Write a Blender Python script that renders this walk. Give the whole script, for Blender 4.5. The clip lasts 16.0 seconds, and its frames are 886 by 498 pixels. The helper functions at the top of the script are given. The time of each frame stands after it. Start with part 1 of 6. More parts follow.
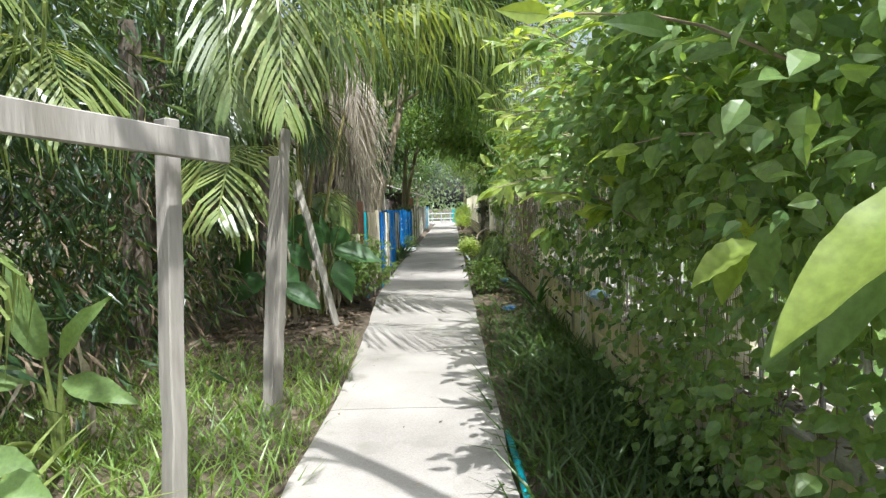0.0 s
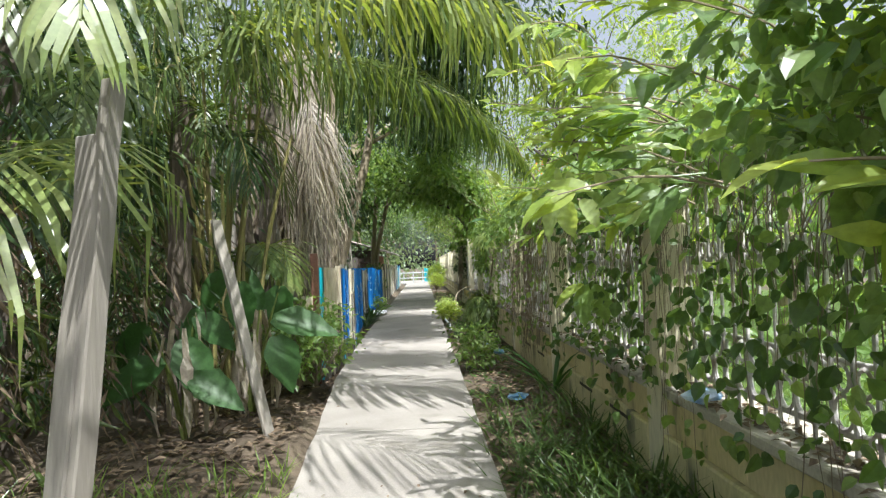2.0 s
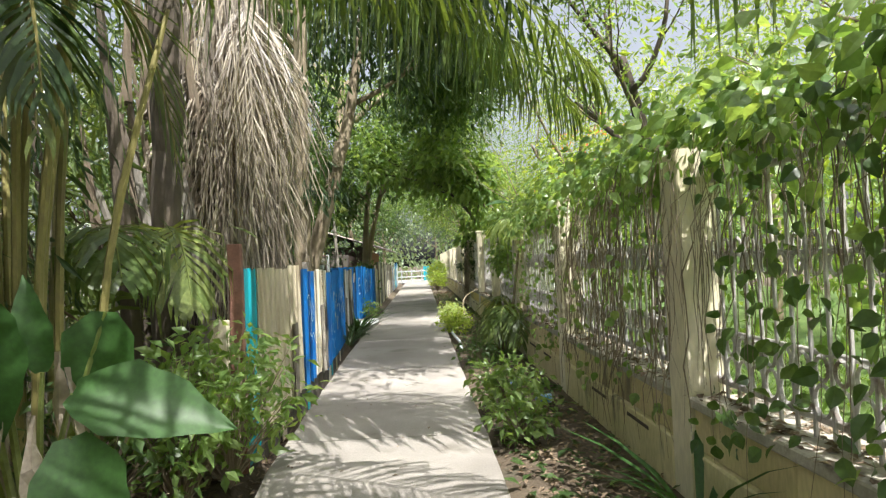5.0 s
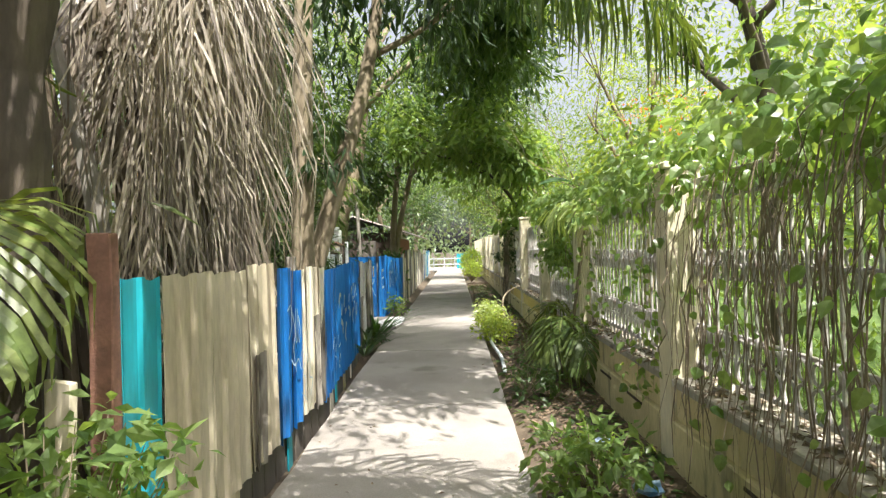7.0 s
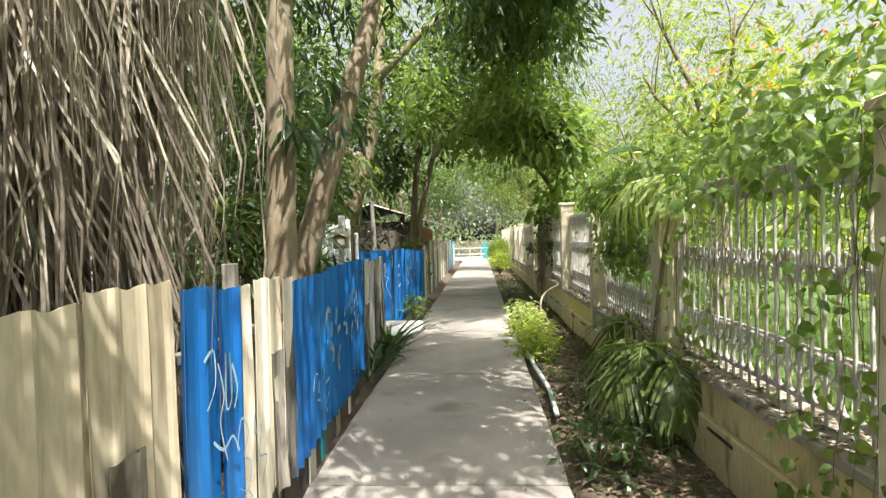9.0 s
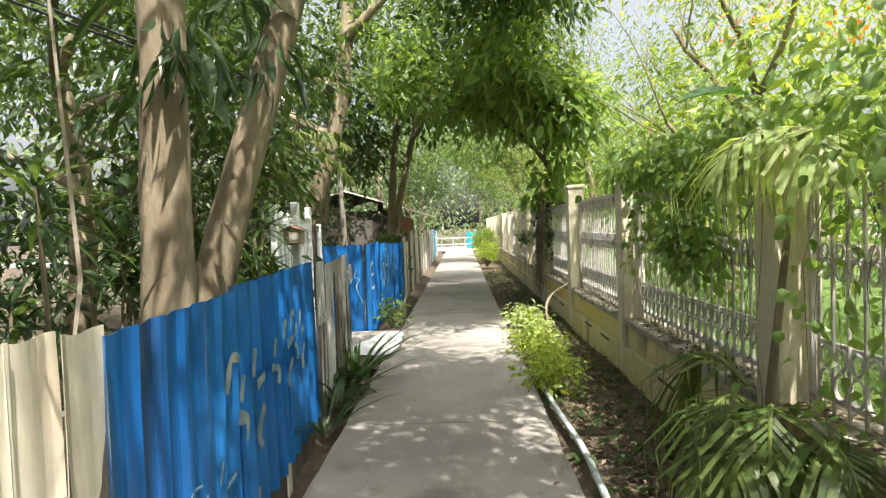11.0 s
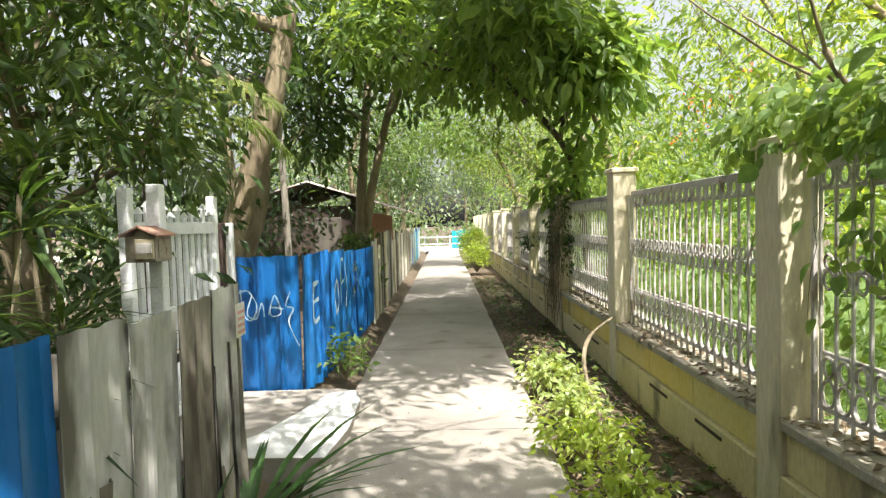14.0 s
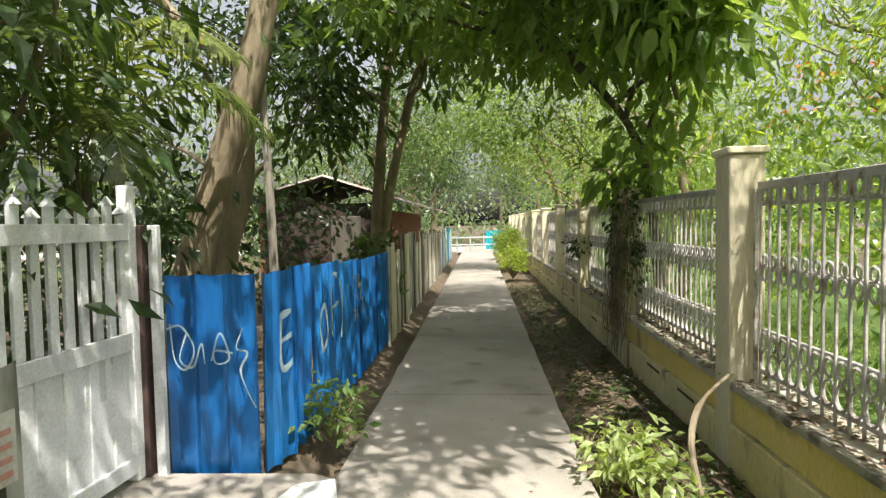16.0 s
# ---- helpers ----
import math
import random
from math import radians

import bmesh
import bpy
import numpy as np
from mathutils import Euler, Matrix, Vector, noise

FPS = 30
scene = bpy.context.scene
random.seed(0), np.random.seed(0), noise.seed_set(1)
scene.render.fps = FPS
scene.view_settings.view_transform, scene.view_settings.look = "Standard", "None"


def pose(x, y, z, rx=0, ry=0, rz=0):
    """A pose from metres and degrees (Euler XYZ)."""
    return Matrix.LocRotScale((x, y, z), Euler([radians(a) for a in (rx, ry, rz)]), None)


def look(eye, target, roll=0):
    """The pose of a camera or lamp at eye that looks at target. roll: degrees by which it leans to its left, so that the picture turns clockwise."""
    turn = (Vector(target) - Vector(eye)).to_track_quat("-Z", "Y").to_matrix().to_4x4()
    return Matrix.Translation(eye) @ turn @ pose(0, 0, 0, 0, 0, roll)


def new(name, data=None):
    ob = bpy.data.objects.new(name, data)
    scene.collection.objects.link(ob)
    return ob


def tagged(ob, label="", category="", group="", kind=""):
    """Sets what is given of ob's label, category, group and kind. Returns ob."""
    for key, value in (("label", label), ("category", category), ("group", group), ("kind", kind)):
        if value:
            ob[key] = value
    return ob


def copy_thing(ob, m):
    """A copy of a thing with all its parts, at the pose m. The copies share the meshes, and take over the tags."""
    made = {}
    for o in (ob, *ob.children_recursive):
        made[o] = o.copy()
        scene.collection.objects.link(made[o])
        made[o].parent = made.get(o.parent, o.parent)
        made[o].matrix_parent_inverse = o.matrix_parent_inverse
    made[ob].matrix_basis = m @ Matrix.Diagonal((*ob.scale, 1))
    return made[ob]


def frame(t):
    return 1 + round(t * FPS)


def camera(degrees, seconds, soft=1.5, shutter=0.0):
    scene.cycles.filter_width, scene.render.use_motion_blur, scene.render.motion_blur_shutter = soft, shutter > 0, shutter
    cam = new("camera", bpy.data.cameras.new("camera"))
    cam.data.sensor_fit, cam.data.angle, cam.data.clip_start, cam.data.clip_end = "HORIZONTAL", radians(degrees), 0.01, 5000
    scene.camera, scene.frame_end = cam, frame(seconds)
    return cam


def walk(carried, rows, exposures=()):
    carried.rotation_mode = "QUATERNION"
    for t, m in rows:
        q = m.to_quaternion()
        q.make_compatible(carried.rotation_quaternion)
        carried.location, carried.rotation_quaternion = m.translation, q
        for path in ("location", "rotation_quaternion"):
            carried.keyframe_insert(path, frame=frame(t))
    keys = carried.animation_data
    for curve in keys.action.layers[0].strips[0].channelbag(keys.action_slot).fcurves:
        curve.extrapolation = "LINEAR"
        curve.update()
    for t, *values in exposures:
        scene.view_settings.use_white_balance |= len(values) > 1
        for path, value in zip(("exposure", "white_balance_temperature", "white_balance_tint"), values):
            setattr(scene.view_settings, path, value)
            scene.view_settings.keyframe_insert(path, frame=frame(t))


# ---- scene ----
cam = camera(74.3, 16.0, soft=1.3)
PATH = [
    (0, (0.223, 1.268, 1.386), (0.188, 3.262, 1.24), -1.7),
    (0.5, (0.206, 1.775, 1.346), (0.197, 3.774, 1.279), -2.0),
    (1, (0.174, 2.282, 1.312), (0.205, 4.281, 1.283), -2.3),
    (1.5, (0.134, 2.863, 1.303), (0.19, 4.862, 1.31), -2.2),
    (2, (0.085, 3.393, 1.294), (0.157, 5.391, 1.349), -2.3),
    (2.5, (0.074, 3.945, 1.277), (0.167, 5.942, 1.353), -2.4),
    (3, (0.023, 4.451, 1.268), (0.139, 6.445, 1.354), -2.3),
    (3.5, (0.043, 4.979, 1.242), (0.17, 6.973, 1.346), -2.3),
    (4, (0.064, 5.486, 1.216), (0.168, 7.481, 1.309), -2.5),
    (4.2, (0.084, 5.675, 1.237), (0.183, 7.671, 1.295), -3.0),
    (6.3, (0.011, 7.843, 1.353), (0.027, 9.842, 1.39), -1.1),
    (6.5, (0.022, 8.029, 1.373), (0.028, 10.029, 1.394), -1.1),
    (7, (0.064, 8.517, 1.404), (0.024, 10.516, 1.407), -1.5),
    (7.5, (0.051, 9.006, 1.425), (-0.069, 11.003, 1.411), -1.8),
    (8, (0.052, 9.487, 1.447), (-0.068, 11.484, 1.428), -1.8),
    (8.2, (0.056, 9.666, 1.467), (-0.073, 11.662, 1.448), -1.6),
    (10.3, (-0.109, 11.547, 1.486), (-0.196, 13.544, 1.412), -2.2),
    (10.5, (-0.111, 11.747, 1.492), (-0.182, 13.744, 1.417), -2.3),
    (11, (-0.126, 12.244, 1.51), (-0.192, 14.241, 1.435), -2.2),
    (11.5, (-0.146, 12.757, 1.542), (-0.173, 14.755, 1.46), -2.0),
    (12, (-0.142, 13.241, 1.556), (-0.154, 15.238, 1.464), -2.2),
    (12.5, (-0.178, 13.707, 1.578), (-0.195, 15.704, 1.483), -2.0),
    (13, (-0.185, 14.221, 1.574), (-0.209, 16.219, 1.49), -2.1),
    (13.5, (-0.193, 14.712, 1.559), (-0.235, 16.709, 1.478), -1.8),
    (14, (-0.192, 15.209, 1.557), (-0.202, 17.207, 1.471), -1.6),
    (14.5, (-0.169, 15.689, 1.563), (-0.18, 17.687, 1.467), -1.5),
    (15, (-0.136, 16.136, 1.575), (-0.166, 18.134, 1.475), -1.8),
    (15.5, (-0.133, 16.605, 1.584), (-0.198, 18.601, 1.485), -1.5),
    (16, (-0.159, 17.061, 1.597), (-0.285, 19.056, 1.509), -1.1),
]
walk(cam, [(t, look(eye, target, roll)) for t, eye, target, roll in PATH], [(0.0, 0.92, 5750, 10), (4.0, 0.95, 6100, 11), (7.0, 1.2, 6350, 13), (10.5, 1.22, 6450, 12), (12.5, 1.36, 6500, 12), (14.5, 1.32, 6550, 12), (16.0, 0.9, 6600, 10)])

# ---- world, sun, exposure ----
SUN_AZ, SUN_EL = 156.0, 63.0          # degrees clockwise from +y, and above the horizon
world = bpy.data.worlds.new("world")
scene.world = world
world.use_nodes = True
sky = world.node_tree.nodes.new("ShaderNodeTexSky")
sky.sky_type, sky.sun_disc = "NISHITA", False
sky.sun_elevation, sky.sun_rotation = radians(SUN_EL), radians(SUN_AZ)
sky.dust_density, sky.air_density, sky.ozone_density = 7.0, 1.0, 0.6
haze = world.node_tree.nodes.new("ShaderNodeHueSaturation")        # bright humid haze takes the blue out of the sky
haze.inputs["Saturation"].default_value, haze.inputs["Value"].default_value = 0.35, 1.6
world.node_tree.links.new(sky.outputs[0], haze.inputs["Color"])
world.node_tree.links.new(haze.outputs[0], world.node_tree.nodes["Background"].inputs[0])
world.node_tree.nodes["Background"].inputs[1].default_value = 0.085
sun = new("sun", bpy.data.lights.new("sun", "SUN"))
sun.data.energy, sun.data.angle, sun.data.color = 4.9, radians(0.5), (1.0, 0.95, 0.86)
to_sun = Vector((math.sin(radians(SUN_AZ)) * math.cos(radians(SUN_EL)), math.cos(radians(SUN_AZ)) * math.cos(radians(SUN_EL)), math.sin(radians(SUN_EL))))
sun.matrix_world = look(to_sun * 40, (0, 0, 0))


# ---- materials ----
def nodes_of(name):
    m = bpy.data.materials.new(name)
    m.use_nodes = True
    return m, m.node_tree.nodes, m.node_tree.links


def noise_node(n, l, scale, detail=4.0, stretch=(1, 1, 1)):
    geo = n.new("ShaderNodeNewGeometry")
    mp = n.new("ShaderNodeMapping")
    mp.inputs["Scale"].default_value = stretch
    l.new(geo.outputs["Position"], mp.inputs["Vector"])
    t = n.new("ShaderNodeTexNoise")
    t.inputs["Scale"].default_value, t.inputs["Detail"].default_value = scale, detail
    l.new(mp.outputs[0], t.inputs["Vector"])
    return t


def ramp(n, l, src, lo, hi, a=(0, 0, 0, 1), b=(1, 1, 1, 1)):
    r = n.new("ShaderNodeValToRGB")
    r.color_ramp.elements[0].position, r.color_ramp.elements[1].position = lo, hi
    r.color_ramp.elements[0].color, r.color_ramp.elements[1].color = a, b
    l.new(src, r.inputs[0])
    return r


def mixc(n, l, fac, a, b, mode="MIX"):
    m = n.new("ShaderNodeMix")
    m.data_type, m.blend_type = "RGBA", mode
    for i, v in ((0, fac), (6, a), (7, b)):
        if hasattr(v, "default_value"):
            l.new(v, m.inputs[i])
        elif i == 0:
            m.inputs[0].default_value = v
        else:
            m.inputs[i].default_value = (*v, 1)
    return m.outputs[2]


def surf(name, a, b, scale=3.0, rough=0.8, bump=0.3, metal=0.0, stain=None, streak=(1, 1, 1), amount=0.5, fine=60.0, vary=0.15):
    """Two mixed colours at a coarse and a fine scale, stains of a third colour, relief."""
    m, n, l = nodes_of(name)
    bsdf = n["Principled BSDF"]
    coarse, grain = noise_node(n, l, scale, 5.0, streak), noise_node(n, l, fine, 3.0, streak)
    col = mixc(n, l, ramp(n, l, coarse.outputs[0], 0.35, 0.65).outputs[0], a, b)
    col = mixc(n, l, 0.55, col, ramp(n, l, grain.outputs[0], 0.3, 0.7, (0.62, 0.62, 0.62, 1), (1, 1, 1, 1)).outputs[0], "MULTIPLY")
    if stain:
        st = noise_node(n, l, scale * 1.7, 6.0, streak)
        col = mixc(n, l, ramp(n, l, st.outputs[0], 0.70 - 0.2 * amount, 0.82 - 0.2 * amount).outputs[0], col, stain)
    info = n.new("ShaderNodeObjectInfo")
    hsv = n.new("ShaderNodeHueSaturation")
    val = n.new("ShaderNodeMapRange")
    val.inputs[3].default_value, val.inputs[4].default_value = 1 - vary, 1 + vary
    l.new(info.outputs["Random"], val.inputs[0])
    l.new(val.outputs[0], hsv.inputs["Value"])
    l.new(col, hsv.inputs["Color"])
    l.new(hsv.outputs[0], bsdf.inputs["Base Color"])
    bsdf.inputs["Roughness"].default_value, bsdf.inputs["Metallic"].default_value = rough, metal
    bp = n.new("ShaderNodeBump")
    bp.inputs["Strength"].default_value, bp.inputs["Distance"].default_value = bump, 0.01
    l.new(grain.outputs[0], bp.inputs["Height"])
    l.new(bp.outputs[0], bsdf.inputs["Normal"])
    return m


def leaf_mat(name, a, b, c, trans=0.45, rough=0.34):
    """Leaves between two greens, a few of a third colour, that let light through."""
    m, n, l = nodes_of(name)
    bsdf, out = n["Principled BSDF"], n["Material Output"]
    geo = n.new("ShaderNodeNewGeometry")
    col = mixc(n, l, geo.outputs["Random Per Island"], a, b)
    big = noise_node(n, l, 1.3, 2.0)
    col = mixc(n, l, ramp(n, l, big.outputs[0], 0.5, 0.75).outputs[0], col, c)
    grain = noise_node(n, l, 45.0, 3.0)
    col = mixc(n, l, 0.5, col, ramp(n, l, grain.outputs[0], 0.3, 0.7, (0.55, 0.55, 0.55, 1), (1.15, 1.15, 1.15, 1)).outputs[0], "MULTIPLY")
    l.new(col, bsdf.inputs["Base Color"])
    bsdf.inputs["Roughness"].default_value = rough
    tl = n.new("ShaderNodeBsdfTranslucent")
    warm = mixc(n, l, 1.0, col, (1.9, 1.75, 0.7), "MULTIPLY")
    l.new(warm, tl.inputs[0])
    mx = n.new("ShaderNodeMixShader")
    mx.inputs[0].default_value = trans
    l.new(bsdf.outputs[0], mx.inputs[1])
    l.new(tl.outputs[0], mx.inputs[2])
    l.new(mx.outputs[0], out.inputs[0])
    return m


M_PATH = surf("path_concrete", (0.245, 0.225, 0.20), (0.34, 0.315, 0.28), 1.2, 0.85, 0.3, stain=(0.17, 0.155, 0.13), amount=0.55, fine=90, vary=0.05)
M_JOINT = surf("soil_dark", (0.05, 0.04, 0.03), (0.09, 0.07, 0.05), 4, 0.95, 0.6)
M_SOIL = surf("soil", (0.07, 0.052, 0.034), (0.12, 0.092, 0.06), 1.6, 0.95, 0.9, stain=(0.07, 0.06, 0.04), amount=0.5, fine=35)
M_WALL = surf("yellow_render", (0.70, 0.54, 0.14), (0.72, 0.60, 0.26), 2.2, 0.85, 0.25, stain=(0.26, 0.22, 0.14), streak=(1, 1, 0.35), amount=0.5, fine=50, vary=0.06)
M_WALLOLD = surf("weathered_render", (0.56, 0.47, 0.24), (0.66, 0.57, 0.33), 2.2, 0.88, 0.3, stain=(0.20, 0.17, 0.11), streak=(1, 1, 0.3), amount=0.75, fine=50, vary=0.08)
M_PLINTH = surf("grey_render", (0.58, 0.51, 0.28), (0.68, 0.60, 0.36), 2.5, 0.9, 0.35, stain=(0.17, 0.16, 0.11), streak=(1, 1, 0.35), amount=0.6, fine=50, vary=0.06)
M_COL = surf("cream_render", (0.64, 0.58, 0.40), (0.73, 0.67, 0.51), 2.5, 0.85, 0.25, stain=(0.30, 0.27, 0.18), streak=(1, 1, 0.25), amount=0.45, fine=50, vary=0.08)
M_CAP = surf("cap_concrete", (0.36, 0.33, 0.27), (0.46, 0.43, 0.36), 3, 0.9, 0.4, stain=(0.12, 0.10, 0.08), amount=0.7)
M_RAIL = surf("rail_paint", (0.44, 0.41, 0.40), (0.62, 0.59, 0.57), 6, 0.38, 0.2, stain=(0.22, 0.16, 0.13), amount=0.7)
M_BLUE = surf("blue_sheet_paint", (0.009, 0.11, 0.36), (0.018, 0.18, 0.50), 1.8, 0.3, 0.08, stain=(0.02, 0.05, 0.11), streak=(1, 1, 0.2), amount=0.45, fine=40)
M_TEAL = surf("teal_sheet_paint", (0.01, 0.30, 0.38), (0.02, 0.38, 0.46), 2, 0.4, 0.08, stain=(0.05, 0.12, 0.13), streak=(1, 1, 0.2), amount=0.3, fine=40)
M_TAN = surf("tan_sheet", (0.52, 0.45, 0.31), (0.70, 0.63, 0.47), 2.6, 0.6, 0.15, stain=(0.26, 0.20, 0.12), streak=(1, 1, 0.25), amount=0.6, fine=40)
M_CREAM = surf("cream_sheet", (0.64, 0.59, 0.46), (0.76, 0.71, 0.58), 2, 0.55, 0.12, stain=(0.30, 0.24, 0.16), streak=(1, 1, 0.2), amount=0.45, fine=40)
M_GREY = surf("grey_sheet", (0.40, 0.40, 0.385), (0.56, 0.56, 0.54), 2.4, 0.6, 0.2, stain=(0.11, 0.105, 0.09), streak=(1, 1, 0.35), amount=1.0, fine=40)
M_STAINED = surf("stained_sheet", (0.15, 0.135, 0.11), (0.36, 0.33, 0.28), 5, 0.75, 0.3, stain=(0.08, 0.065, 0.05), streak=(1, 1, 0.3), amount=1.0, fine=40)
M_DARKPATCH = surf("dark_mottled_sheet", (0.10, 0.09, 0.075), (0.28, 0.26, 0.22), 7, 0.8, 0.4, stain=(0.04, 0.035, 0.03), streak=(1, 1, 0.4), amount=0.9, fine=40)
M_SKIRT = surf("old_boards", (0.10, 0.09, 0.08), (0.17, 0.15, 0.12), 4, 0.9, 0.5, streak=(1, 1, 0.15))
M_SCRAWL = surf("scrawl_paint", (0.35, 0.52, 0.66), (0.50, 0.62, 0.68), 6, 0.6, 0.1)
M_SCRAWLT = surf("scrawl_tan", (0.10, 0.24, 0.38), (0.40, 0.42, 0.36), 9, 0.6, 0.1)
M_WOOD = surf("weathered_timber", (0.22, 0.20, 0.165), (0.33, 0.305, 0.265), 5, 0.85, 0.5, stain=(0.16, 0.14, 0.11), streak=(1, 1, 0.12), amount=0.5, fine=50)
M_WHITE = surf("white_gate_paint", (0.78, 0.80, 0.83), (0.84, 0.86, 0.88), 4, 0.5, 0.1, stain=(0.5, 0.5, 0.48), amount=0.25)
M_BROWN = surf("brown_post_paint", (0.055, 0.035, 0.03), (0.09, 0.055, 0.05), 5, 0.6, 0.2, stain=(0.35, 0.33, 0.3), amount=0.2)
M_RUST = surf("rusty_metal", (0.20, 0.10, 0.07), (0.32, 0.16, 0.11), 8, 0.8, 0.4, stain=(0.12, 0.07, 0.05))
M_BOX = surf("dull_box_metal", (0.30, 0.26, 0.21), (0.42, 0.37, 0.31), 8, 0.6, 0.2, stain=(0.20, 0.11, 0.08), amount=0.6)
M_RUSTPINK = surf("rusty_pink_lid", (0.42, 0.22, 0.17), (0.50, 0.30, 0.24), 9, 0.65, 0.25, stain=(0.25, 0.14, 0.10), amount=0.6)
M_BARK = surf("bark", (0.19, 0.15, 0.095), (0.33, 0.275, 0.185), 4, 0.9, 0.8, stain=(0.15, 0.12, 0.075), streak=(1, 1, 0.4), amount=0.5, fine=30)
M_BARKD = surf("dark_bark", (0.08, 0.065, 0.05), (0.15, 0.12, 0.09), 5, 0.9, 0.8, streak=(1, 1, 0.4), fine=30)
M_DEAD = leaf_mat("dead_frond", (0.12, 0.097, 0.074), (0.54, 0.48, 0.385), (0.15, 0.12, 0.09), 0.2, 0.45)
M_VINE = surf("dry_vine", (0.12, 0.092, 0.06), (0.25, 0.20, 0.14), 3, 0.85, 0.4)
M_FROND = leaf_mat("palm_leaflet", (0.075, 0.13, 0.035), (0.14, 0.19, 0.055), (0.12, 0.15, 0.045), 0.38, 0.3)
M_FRONDL = leaf_mat("pale_palm_leaflet", (0.15, 0.22, 0.06), (0.26, 0.30, 0.10), (0.20, 0.24, 0.08), 0.4, 0.28)
M_LEAF = leaf_mat("green_leaf", (0.04, 0.085, 0.028), (0.10, 0.16, 0.05), (0.065, 0.12, 0.036))
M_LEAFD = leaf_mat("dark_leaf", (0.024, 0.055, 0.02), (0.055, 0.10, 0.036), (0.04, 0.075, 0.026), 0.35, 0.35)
M_LEAFL = leaf_mat("light_leaf", (0.11, 0.20, 0.06), (0.23, 0.32, 0.12), (0.17, 0.27, 0.08), 0.52)
M_LEAFY = leaf_mat("lime_leaf", (0.20, 0.30, 0.05), (0.36, 0.44, 0.11), (0.27, 0.37, 0.07), 0.58)
M_BROAD = leaf_mat("broad_leaf", (0.03, 0.09, 0.022), (0.055, 0.13, 0.03), (0.04, 0.11, 0.025), 0.35, 0.5)
M_FLAME = leaf_mat("orange_flower", (0.75, 0.16, 0.03), (0.8, 0.28, 0.06), (0.7, 0.2, 0.05), 0.4)
M_CANE = surf("palm_cane", (0.22, 0.20, 0.07), (0.32, 0.28, 0.10), 3, 0.5, 0.2, stain=(0.16, 0.12, 0.07), streak=(1, 1, 0.6), amount=0.6)
M_GRASS = leaf_mat("grass_blade", (0.09, 0.17, 0.03), (0.20, 0.29, 0.06), (0.13, 0.2, 0.04), 0.45)
# grass green darkened so its colour carries the shade at the wall foot
M_SHADEGRASS = leaf_mat("shaded_grass", (0.04, 0.085, 0.018), (0.085, 0.14, 0.03), (0.06, 0.10, 0.02), 0.4)
M_LITTER = leaf_mat("leaf_litter", (0.10, 0.068, 0.042), (0.26, 0.195, 0.13), (0.08, 0.055, 0.038), 0.1, 0.8)
M_ROOF = surf("rusty_roof", (0.24, 0.19, 0.16), (0.42, 0.38, 0.34), 2, 0.7, 0.2, stain=(0.16, 0.09, 0.06), amount=0.5)
M_BRICK = surf("house_brick", (0.30, 0.13, 0.08), (0.38, 0.18, 0.11), 5, 0.9, 0.4)
M_DARK = surf("dark_boards", (0.05, 0.035, 0.028), (0.08, 0.055, 0.04), 5, 0.9, 0.4)
M_PIPE = surf("pale_pipe", (0.45, 0.50, 0.50), (0.55, 0.60, 0.60), 6, 0.5, 0.1, stain=(0.2, 0.18, 0.14))
M_CABLE = surf("cable_rubber", (0.03, 0.03, 0.03), (0.05, 0.05, 0.05), 8, 0.6, 0.1)
M_BAG = surf("blue_plastic", (0.10, 0.28, 0.55), (0.5, 0.58, 0.65), 9, 0.4, 0.2)
M_PAPER = surf("paper", (0.72, 0.70, 0.68), (0.78, 0.76, 0.74), 6, 0.8, 0.05)
M_PINK = surf("pink_paint", (0.62, 0.30, 0.26), (0.68, 0.36, 0.32), 6, 0.8, 0.05)
M_WHITEWASH = surf("whitewash", (0.62, 0.64, 0.64), (0.72, 0.73, 0.72), 4, 0.8, 0.2, stain=(0.45, 0.43, 0.38), amount=0.35)
M_LAWN = surf("lawn", (0.07, 0.13, 0.025), (0.12, 0.18, 0.04), 2, 0.95, 0.8, stain=(0.12, 0.10, 0.05), amount=0.3, fine=40)
M_ROAD = surf("pale_road", (0.42, 0.40, 0.36), (0.52, 0.50, 0.46), 1, 0.9, 0.2)
# paler, greyer green that puts distance haze into the leaf colour
M_DISTANT = leaf_mat("hazed_foliage", (0.11, 0.17, 0.09), (0.24, 0.31, 0.19), (0.16, 0.23, 0.12), 0.45)
M_LEAFP = leaf_mat("pale_broad_leaf", (0.30, 0.40, 0.16), (0.42, 0.50, 0.24), (0.34, 0.44, 0.18), 0.5, 0.3)


# ---- builders ----
def empty(name, at, label="", category="", group="", kind=""):
    e = new(name)
    e.location = at
    e.empty_display_size = 0.1
    return tagged(e, label, category, group, kind)


def hang(ob, parent):
    ob.parent = parent
    base = Vector(parent.location)
    up = parent.parent
    if up is not None and parent.type == "MESH":
        base = Vector((0, 0, 0))
    ob.matrix_parent_inverse = Matrix.Translation(-base)
    return ob


def part(name, data, material, parent=None, label="", smooth=False, kind=""):
    """Links a bmesh, or a pair of vertex and face arrays, as one mesh object, under parent when given."""
    me = bpy.data.meshes.new(name)
    if isinstance(data, tuple):
        me.from_pydata([tuple(v) for v in np.asarray(data[0]).tolist()], [], data[1] if isinstance(data[1], list) else data[1].tolist())
    else:
        data.to_mesh(me)
        data.free()
    me.materials.append(material)
    if smooth:
        me.polygons.foreach_set("use_smooth", np.ones(len(me.polygons), dtype=bool))
    ob = new(name, me)
    if parent is not None:
        hang(ob, parent)
    return tagged(ob, label, kind=kind)


